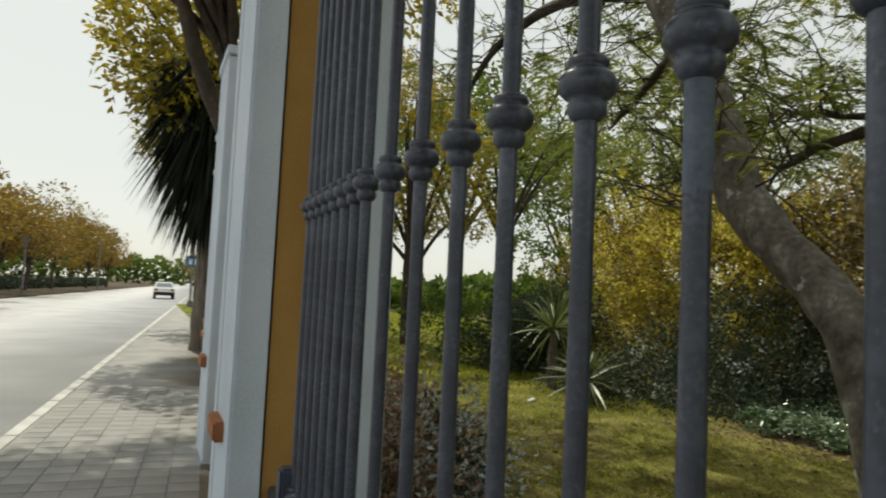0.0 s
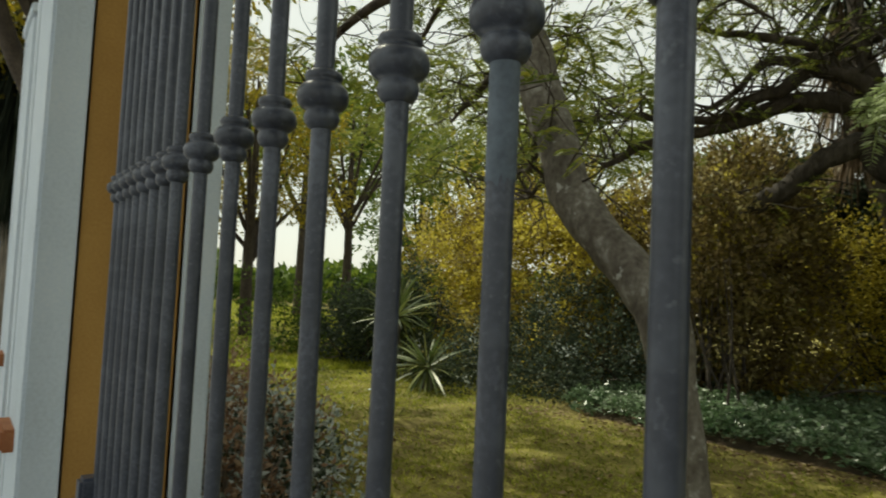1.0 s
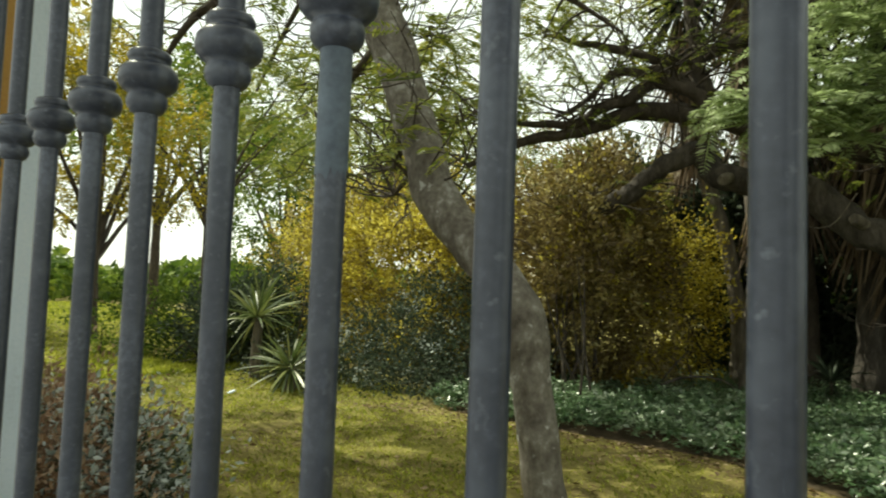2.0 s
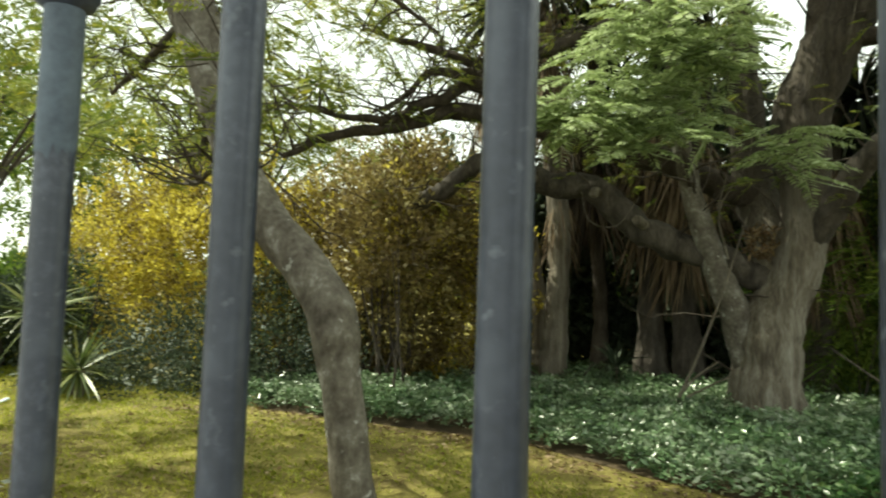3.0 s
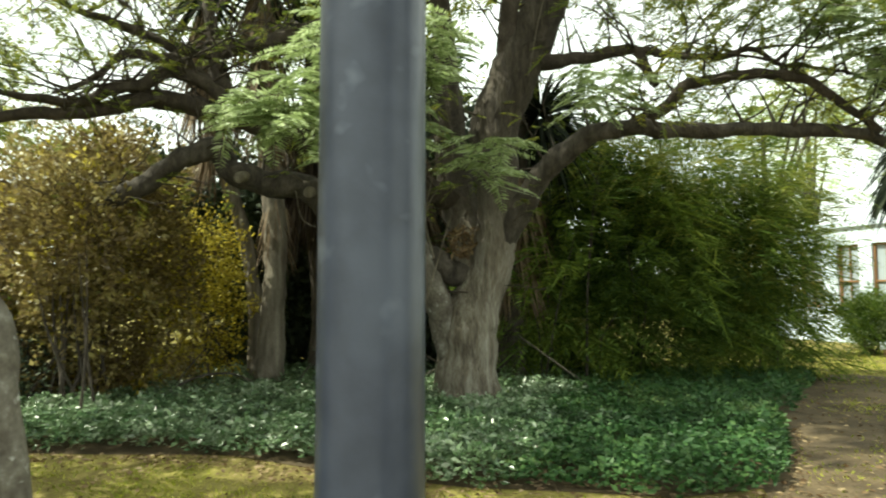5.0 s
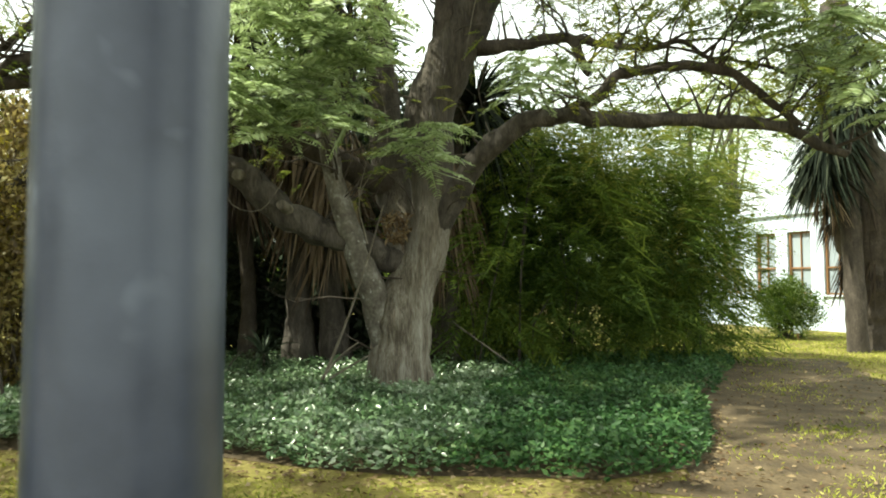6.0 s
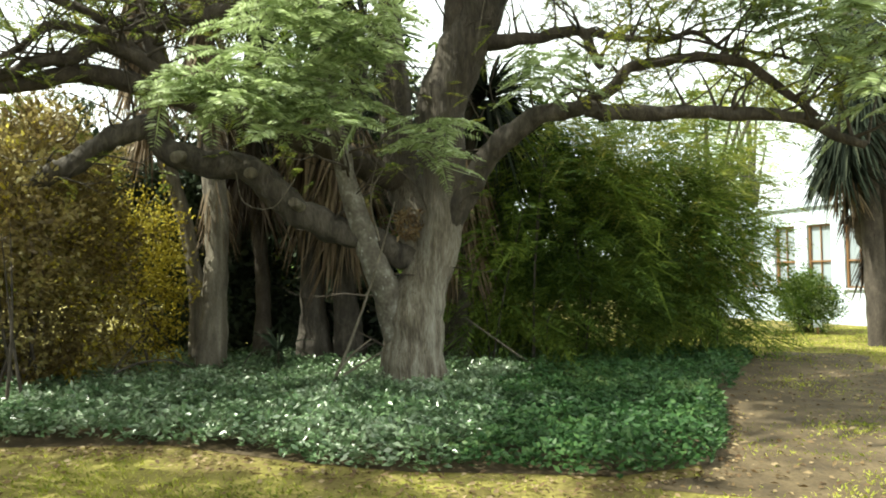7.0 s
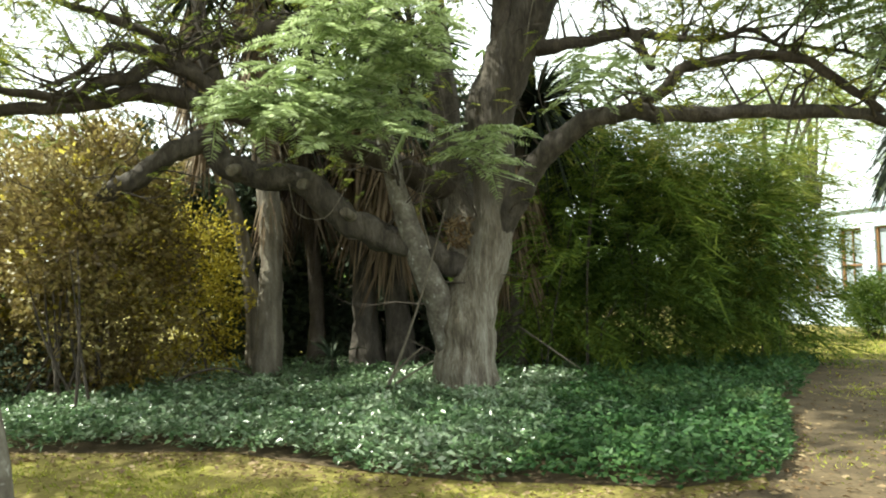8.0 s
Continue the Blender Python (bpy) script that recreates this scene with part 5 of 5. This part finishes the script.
def far_tree(at, h, r, mat, label, leaf=0.22, n=5000, name="tree", group="trees round the garden", lean_by=(0, 0), low=0.45, seed=1, airy=False):
    """A tree with a forked trunk; airy: feathery sprays in flat layers, else small leaves in clumps."""
    rng = np.random.default_rng(seed)
    ob = thing(name, label, "tree", group, at)
    top = h * 0.8
    trunk = [(0, 0, -0.1, 0.03 * h * 0.75), (lean_by[0] * 0.3 + rng.normal() * 0.1, lean_by[1] * 0.3, h * 0.25, 0.022 * h * 0.75), (lean_by[0] * 0.7, lean_by[1] * 0.7, h * 0.5, 0.017 * h * 0.75), (*lean_by, top, 0.005 * h)]
    limb("trunk", trunk, BARK_DARK, ob, 10, 0.3)
    lumps = []
    for k in range(11):
        a, q = rng.uniform(0, 2 * math.pi), rng.uniform(0.2, 0.85)
        z = h * rng.uniform(low + 0.12, 0.92)
        c = (lean_by[0] + math.cos(a) * r * q, lean_by[1] + math.sin(a) * r * q, z)
        s = r * rng.uniform(0.28, 0.5)
        lumps.append((*c, s, s, s * 0.7))
        limb("limb", [(lean_by[0] * 0.5, lean_by[1] * 0.5, h * (low * 0.85 + 0.04 * (k % 3)), 0.008 * h), ((c[0] + lean_by[0] * .5) / 2, (c[1] + lean_by[1] * .5) / 2, (z + h * low) / 2 + 0.1, 0.006 * h), (*c, 0.002 * h)], BARK_DARK, ob, 6, 0.4)
    if airy:
        b, d = inside(n, [(x, y, z, a * 1.15, c * 1.15, e * 0.6) for x, y, z, a, c, e in lumps], 5, 0.5, 0.5)
        frond_mass("crown", b, unit(d * (1, 1, 0.3) + RNG.normal(size=d.shape) * (0.8, 0.8, 0.2)), RNG.uniform(0.35, 0.75, len(b)), mat, ob, pairs=7, leaflet=0.34, wide=0.34)
        return ob
    b, d = inside(n, lumps, 10, leaf * 1.6, 0.3)
    leaf_mass("crown", b, unit(d + RNG.normal(size=d.shape) * 0.8), RNG.uniform(0.6, 1.3, n) * leaf, mat, ob, 0.5)
    return ob


far_tree((6.0, 17.0, 0), 8.5, 2.8, FEATHER_YELLOW, "tree with yellowing feathery leaves beyond the railings", 0.11, 17000, seed=31, low=0.26)
far_tree((3.6, 24.0, 0), 9.5, 3.8, FEATHER, "green tree further along the lawn", n=800, seed=32, low=0.3, airy=True)
far_tree((10.5, 20.0, 0), 9.0, 3.6, FEATHER, "green tree further along the lawn", n=750, seed=33, low=0.42, airy=True)
far_tree((12.0, 27.0, 0), 11.0, 4.2, BAMBOO, "tall green tree at the back of the garden", 0.28, 6000, seed=34, low=0.36)
far_tree((19.0, 22.0, 0), 11.0, 4.6, FEATHER, "tall green tree at the back of the garden", n=1000, seed=35, low=0.3, airy=True)
far_tree((18.0, 10.0, 0), 5.4, 3.0, FEATHER, "leafy tree behind the hedge", 0.22, 5000, seed=36, low=0.3)
far_tree((13.8, 12.8, 0), 9.0, 3.8, FEATHER, "airy feathery tree behind the golden shrub", n=1150, seed=44, low=0.36, airy=True)
far_tree((17.0, 3.0, 0), 7.5, 3.4, BAMBOO, "leafy tree behind the palms", 0.26, 7000, seed=37, low=0.25)
far_tree((20.5, 1.0, 0), 8.0, 3.2, FEATHER, "airy tree behind the thicket", n=900, seed=38, low=0.3, airy=True)
far_tree((12.8, -12.4, 0), 8.5, 3.6, FEATHER_GREEN, "green feathery tree hanging over the path", n=900, seed=39, low=0.42, airy=True)
far_tree((28.5, -13.5, 0), 10.5, 3.6, FEATHER_GREEN, "light green tree behind the white house", n=1000, seed=43, low=0.36, airy=True)
far_tree((27.0, -8.0, 0), 6.5, 3.0, BAMBOO, "leafy tree near the house", 0.28, 5000, seed=40, low=0.3)
far_tree((25.0, 37.0, 0), 12.0, 5.5, BAMBOO, "dense tree at the end of the garden", 0.34, 6000, seed=41, low=0.2)
far_tree((26.0, 32.0, 0), 12.0, 5.5, FEATHER, "dense tree at the end of the garden", 0.34, 6000, seed=42, low=0.2)

far_tree((17.6, -7.5, 0), 7.6, 2.3, FEATHER, "airy tree beside the thicket", n=520, seed=45, low=0.36, airy=True)

# ---- white house ----
house = thing("house", "white plastered house with tall brown-framed windows", "house", at=(22.0, -12.6, 0))
house.rotation_euler = (0, 0, radians(-64.5))
wall_cuts = [(-3.25, -2.35), (-1.87, -0.99), (-0.56, 0.28), (0.72, 1.50), (2.1, 2.95)]
prev = -8.0
for a, b in wall_cuts + [(4.2, 4.2)]:
    part("wall", box_bm(0, prev, -0.1, 0.35, a, 3.75), WHITE, house, "white plastered wall")
    if a < b:
        part("wall", box_bm(0, a, -0.1, 0.35, b, 1.13), WHITE, house)
        part("wall", box_bm(0, a, 3.2, 0.35, b, 3.75), WHITE, house)
        win = part("window", box_bm(0.16, a, 1.13, 0.19, b, 3.2), GLASS, house, "tall window pane")
        for y in (a + 0.035, b - 0.035):
            part("frame", box_bm(0.08, y - 0.035, 1.13, 0.24, y + 0.035, 3.2, 0.01), WOOD, win, "brown wooden frame")
        for y in ((a + b) / 2,):
            part("frame", box_bm(0.10, y - 0.012, 1.20, 0.20, y + 0.012, 3.13), WOOD, win)
        for z in (1.17, 2.0, 3.16):
            part("frame", box_bm(0.09, a + 0.071, z - 0.025, 0.23, b - 0.071, z + 0.025), WOOD, win)
        part("sill", box_bm(-0.08, a - 0.05, 1.08, 0.08, b + 0.05, 1.129, 0.01), WHITE, house)
    prev = b
part("wall", box_bm(0.35, -8, -0.1, 9, -7.7, 3.75), WHITE, house)
part("wall", box_bm(0.35, 3.9, -0.1, 9, 4.2, 3.75), WHITE, house)
part("roof", box_bm(-0.12, -8.1, 3.75, 9.1, 4.3, 3.95, 0.03), WHITE, house, "flat white roof slab")
shrub("round_bush", "clipped round green bush in front of the white house", "bush", (18.3, -10.4, 0),
      [(18.3, -10.4, 0.75, 0.62, 0.62, 0.72), (18.4, -10.3, 1.0, 0.5, 0.5, 0.5)], 12000, 0.07, BAMBOO, seed=18, extra=((0.25, FEATHER_GREEN),))
board = thing("garden_sign", "small white board on a post at the foot of the bush", "sign", at=(17.5, -10.2, 0))
part("board", box_bm(-0.02, -0.1, 0.2, 0.02, 0.1, 0.38, 0.005), WHITE, board)
part("post", box_bm(-0.015, -0.02, -0.05, 0.015, 0.02, 0.2), WOOD, board)

# ---- street side ----
far_tree((street(1.3, 16), 16.0, 0), 9.0, 2.4, FEATHER_YELLOW, "yellow-green tree hanging over the footpath", 0.2, 7000, seed=51, low=0.48, lean_by=(-1.6, -0.6), group="trees along the footpath")
over = far_tree((street(1.4, 12.5), 12.5, 0), 10.5, 4.5, FEATHER_YELLOW, "tall yellow-green tree hanging over the footpath", 0.14, 50000, seed=53, low=0.56, lean_by=(-3.2, -1.6), group="trees along the footpath")
# its high boughs, unseen and added to shade the footpath below
ub, ud = inside(9000, [(-2.6, 9.2, 9.0, 2.2, 3.4, 0.6), (-2.2, 5.0, 9.2, 1.8, 2.4, 0.6)], 12, 0.4, 0.4)
leaf_mass("upper_crown", ub - (street(1.4, 12.5), 12.5, 0), unit(ud + RNG.normal(size=ud.shape) * 0.8), RNG.uniform(0.14, 0.3, len(ub)), FEATHER_YELLOW, over)
for bx, by in ((-2.6, 9.2), (-2.2, 5.0), (-3.2, 7.0)):
    limb("limb", [(-3.2, -1.3, 7.4, 0.09), ((bx - 2.2 - 3.2) / 2, (by - 12.5 - 1.3) / 2, 8.6, 0.06), (bx - 2.2, by - 12.5, 9.1, 0.02)], BARK_DARK, over, 6, 0.4)
# unseen tree behind the camera, added to keep sky light off footpath and bars
far_tree((-2.3, -2.2, -0.12), 9.5, 4.6, FEATHER_YELLOW, "unseen street tree added to shade the footpath and railings", 0.26, 20000, seed=54, low=0.42, lean_by=(1.0, -1.6), group="trees along the footpath")
far_tree((street(1.6, 24), 24.0, 0), 9.5, 3.2, FEATHER_YELLOW, "yellow-green tree hanging over the footpath", 0.22, 5000, seed=52, low=0.5, lean_by=(-1.4, 0), group="trees along the footpath")
sk = thing("palm_tree", "palm beside the footpath with a dark skirt of dead fronds", "palm", "palms along the footpath", (street(-0.35, 15), 15.0, 0))
limb("trunk", [(0, 0, -0.1, 0.3), (0, 0, 2.5, 0.25), (0, 0, 7.0, 0.22)], PALM_BARK, sk, 12, 0.2)
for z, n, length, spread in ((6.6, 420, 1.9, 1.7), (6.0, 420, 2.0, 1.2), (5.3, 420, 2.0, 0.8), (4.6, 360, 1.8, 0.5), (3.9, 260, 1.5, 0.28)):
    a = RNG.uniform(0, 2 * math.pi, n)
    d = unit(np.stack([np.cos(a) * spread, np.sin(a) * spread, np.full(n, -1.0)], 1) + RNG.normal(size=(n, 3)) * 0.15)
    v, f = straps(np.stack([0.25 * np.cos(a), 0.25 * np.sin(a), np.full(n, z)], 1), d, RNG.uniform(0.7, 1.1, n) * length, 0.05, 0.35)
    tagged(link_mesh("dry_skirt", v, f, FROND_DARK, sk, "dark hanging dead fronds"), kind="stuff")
rng_s = np.random.default_rng(61)
for k, y in enumerate((30, 38, 47, 57, 68, 80, 94, 110)):
    far_tree((street(-15.0 + rng_s.normal() * 0.5, y), y, 0), rng_s.uniform(6.8, 8.2), 4.2, STREET_LEAF, "autumn street tree with brownish yellow crown", 0.3, 4200, seed=70 + k, low=0.34, group="street trees", lean_by=(3.2 if k == 0 else 0.3, 0))
for k, y in enumerate((44, 62, 84, 110, 140)):
    far_tree((street(-24.0, y), y, 0), 9.5, 5.5, BAMBOO, "dark green tree beyond the verge", 0.4, 3500, seed=90 + k, low=0.25, group="trees beyond the verge")
for k, y in enumerate((120, 150, 185)):
    far_tree((street(2.0, y), y, 0), 9.0, 5.0, STREET_LEAF, "distant tree at the end of the street", 0.4, 3000, seed=95 + k, low=0.25, group="distant trees")
hedge = thing("clipped_hedge", "low clipped hedge along the far verge", "hedge", at=(street(-16.5, 60), 60, 0))
n = 12000
yy = RNG.uniform(25, 130, n)
hb = np.c_[np.array([street(-17.0, y) for y in yy]) + RNG.uniform(-0.6, 0.6, n), yy, RNG.uniform(0.02, 1.0, n)]
leaf_mass("foliage", hb - (street(-16.5, 60), 60, 0), scatter_dirs(n, 0.3), RNG.uniform(0.2, 0.4, n), SHRUB_DARK, hedge, 0.6)

sign = thing("sign_post", "grey street pole with a small blue sign", "sign", at=(street(-1.15, 39.3), 39.3, -0.012))
link_mesh("pole", *lathe([(0.16, 0), (0.16, 0.35), (0.06, 0.45), (0.055, 5.3), (0.001, 5.32)], 12), POLE, sign, smooth=True)
part("panel", box_bm(-0.35, -0.07, 2.25, 0.75, -0.03, 2.85, 0.01), BLUE, sign, "blue sign panel")
for x in (-0.2, 0.1, 0.4):
    part("letter_bar", box_bm(x, -0.078, 2.40, x + 0.2, -0.0701, 2.7), WHITE, sign)
link_mesh("arm", *tube_data([(0, 0, 4.9, 0.03), (-0.9, 0, 5.05, 0.025), (-2.0, 0, 5.15, 0.02)], 8, 0.2), POLE, sign)
for u, y, h in ((-1.0, 80.0, 5.2), (-12.6, 55.0, 4.2), (-12.6, 90.0, 6.0)):
    pole = thing("street_pole", "thin grey street pole", "pole", "poles along the street", (street(u, y), y, -0.012 if u > -10 else 0))
    link_mesh("shaft", *lathe([(0.12, 0), (0.12, 0.2), (0.07, 0.3), (0.06, h), (0.001, h + 0.02)], 10), POLE, pole, smooth=True)
    part("bracket", box_bm(-0.25, -0.03, h - 0.5, 0.25, 0.03, h - 0.2, 0.01), POLE, pole)

# ---- car ----
car = thing("car", "white saloon car driving away down the street", "car", at=(street(-3.75, 62), 62.0, -0.12))
cm = bmesh.new()
side = [(-2.1, 0.35), (-2.15, 0.62), (-2.08, 0.88), (-1.45, 0.95), (-1.05, 1.36), (0.35, 1.40), (1.0, 0.98), (2.0, 0.85), (2.15, 0.55), (2.1, 0.32)]
rows = []
for x, pinch in ((-0.82, 1.0), (-0.78, 1.0), (0.78, 1.0), (0.82, 1.0)):
    edge = abs(x) > 0.8
    rows.append([cm.verts.new((x * (0.82 if z > 1.2 else 1.0), y * (0.985 if edge else 1), 0.34 + (z - 0.34) * (0.97 if edge else 1))) for y, z in side])
for a, b in zip(rows, rows[1:]):
    for i in range(len(side)):
        j = (i + 1) % len(side)
        cm.faces.new((a[i], b[i], b[j], a[j]))
cm.faces.new(rows[0])
cm.faces.new(rows[-1][::-1])
bmesh.ops.recalc_face_normals(cm, faces=cm.faces[:])
part("body", cm, CAR_PAINT, car)
wm = bmesh.new()
wv = [wm.verts.new(c) for c in ((-0.60, -1.40, 0.99), (0.60, -1.40, 0.99), (0.56, -1.09, 1.31), (-0.56, -1.09, 1.31))]
for q in wv:
    q.co.y -= 0.02
wm.faces.new(wv)
ext = bmesh.ops.extrude_face_region(wm, geom=wm.faces[:])
for q in ext["geom"]:
    if isinstance(q, bmesh.types.BMVert):
        q.co.y += 0.015
part("rear_window", wm, GLASS, car)
part("bumper", box_bm(-0.80, -2.20, 0.30, 0.80, -2.05, 0.58, 0.03), RUBBER, car, "dark rear bumper")
for x in (-0.62, 0.62):
    part("tail_light", box_bm(x - 0.13, -2.19, 0.68, x + 0.13, -2.10, 0.84, 0.02), TERRACOTTA, car, "red tail light")
for x in (-0.72, 0.72):
    for y in (-1.3, 1.3):
        tv, tf = lathe([(0.12, -0.1), (0.31, -0.1), (0.32, 0), (0.31, 0.1), (0.12, 0.1)], 18)
        wheel = link_mesh("wheel", tv, tf, RUBBER, car, smooth=False)
        wheel.matrix_basis = pose(x, y, 0.32, 0, 90, 0)

# ---- kerbstones and pavers ----
kerb = thing("kerb", "pale concrete kerb along the footpath", "kerb")
kerb["kind"] = "structure"
stone = None
for k in range(0, 70):
    y = 2.4 + k * 0.95
    bmk = box_bm(-0.07, -0.47, -0.15, 0.07, 0.47, 0.0, 0.012) if stone is None else None
    ob = part("kerbstone", bmk, KERB, kerb) if stone is None else new("kerbstone", stone)
    stone, ob.parent = ob.data, kerb
    ob.matrix_basis = pose(street(-1.95, y), y, 0.002 * math.sin(k * 3.1), 0, 0, -math.degrees(math.atan(STREET_TURN)) * 1.0)
slab = None
for row in range(26):
    for col in range(7):
        y, u = 4.0 + row * 0.222, -1.75 + col * 0.222
        bmk = box_bm(-0.1085, -0.1085, -0.03, 0.1085, 0.1085, 0.0, 0.003) if slab is None else None
        ob = part("paver", bmk, PAVER, pavement) if slab is None else new("paver", slab)
        slab, ob.parent = ob.data, pavement
        ob.matrix_basis = pose(street(u, y), y, 0.0015 * math.sin(row * 7.3 + col * 3.7), 0, 0, -4.2)

# ---- distance ----
woods = thing("far_woods", "dark belt of distant trees round the garden", "woods", at=(60, 20, 0))
woods["kind"] = "stuff"
n = 26000
a = RNG.uniform(-0.9, 1.42, n)
far = RNG.uniform(48, 66, n)
h = np.array([2.6 + 1.8 * noise.noise((math.cos(t) * 9, math.sin(t) * 9, 0.5)) + 1.2 * noise.noise((t * 40, 0, 0)) for t in a])
wb = np.stack([np.cos(a) * far, np.sin(a) * far, RNG.uniform(0, 1, n) ** 0.8 * h], 1)
leaf_mass("foliage", wb - (60, 20, 0), scatter_dirs(n, 0.1), RNG.uniform(0.5, 1.0, n), BAMBOO, woods, 0.55)
street_woods = thing("street_woods", "distant line of trees closing the street", "woods", at=(-20, 230, 0))
street_woods["kind"] = "stuff"
n = 9000
xs = RNG.uniform(-130, 60, n)
h = np.array([8.0 + 4.0 * noise.noise((x * 0.06, 0, 0.5)) + 2.0 * noise.noise((x * 0.3, 3, 0)) for x in xs])
wb = np.stack([xs, 230 + RNG.uniform(-8, 8, n), RNG.uniform(0, 1, n) ** 0.8 * h], 1)
leaf_mass("foliage", wb - (-20, 230, 0), scatter_dirs(n, 0.1), RNG.uniform(1.2, 2.4, n), BAMBOO, street_woods, 0.55)

# ---- dead sticks in the bed ----
for p in ([(9.0, 4.1, 0.05, 0.03), (9.1, 3.6, 0.35, 0.026), (9.2, 3.1, 0.42, 0.02), (9.3, 2.7, 0.25, 0.01)],
          [(9.2, 4.0, 0.1, 0.02), (9.2, 3.7, 0.5, 0.016), (9.3, 3.5, 0.75, 0.01)],
          [(10.2, -1.0, 0.9, 0.02), (10.0, -1.5, 0.55, 0.016), (9.8, -2.0, 0.2, 0.012)],
          [(9.9, 2.4, 0.1, 0.018), (9.8, 2.1, 0.5, 0.014), (9.8, 1.9, 0.62, 0.008)]):
    x, y, z, r = p[0]
    stick = thing("dead_stick", "dead grey stick lying in the ground cover", "stick", "dead sticks in the bed", (x, y, 0))
    limb("stem", [(a - x, b - y, c, d * 0.7) for a, b, c, d in p], BARK_BROWN, stick, 7, 0.08, 0.2)
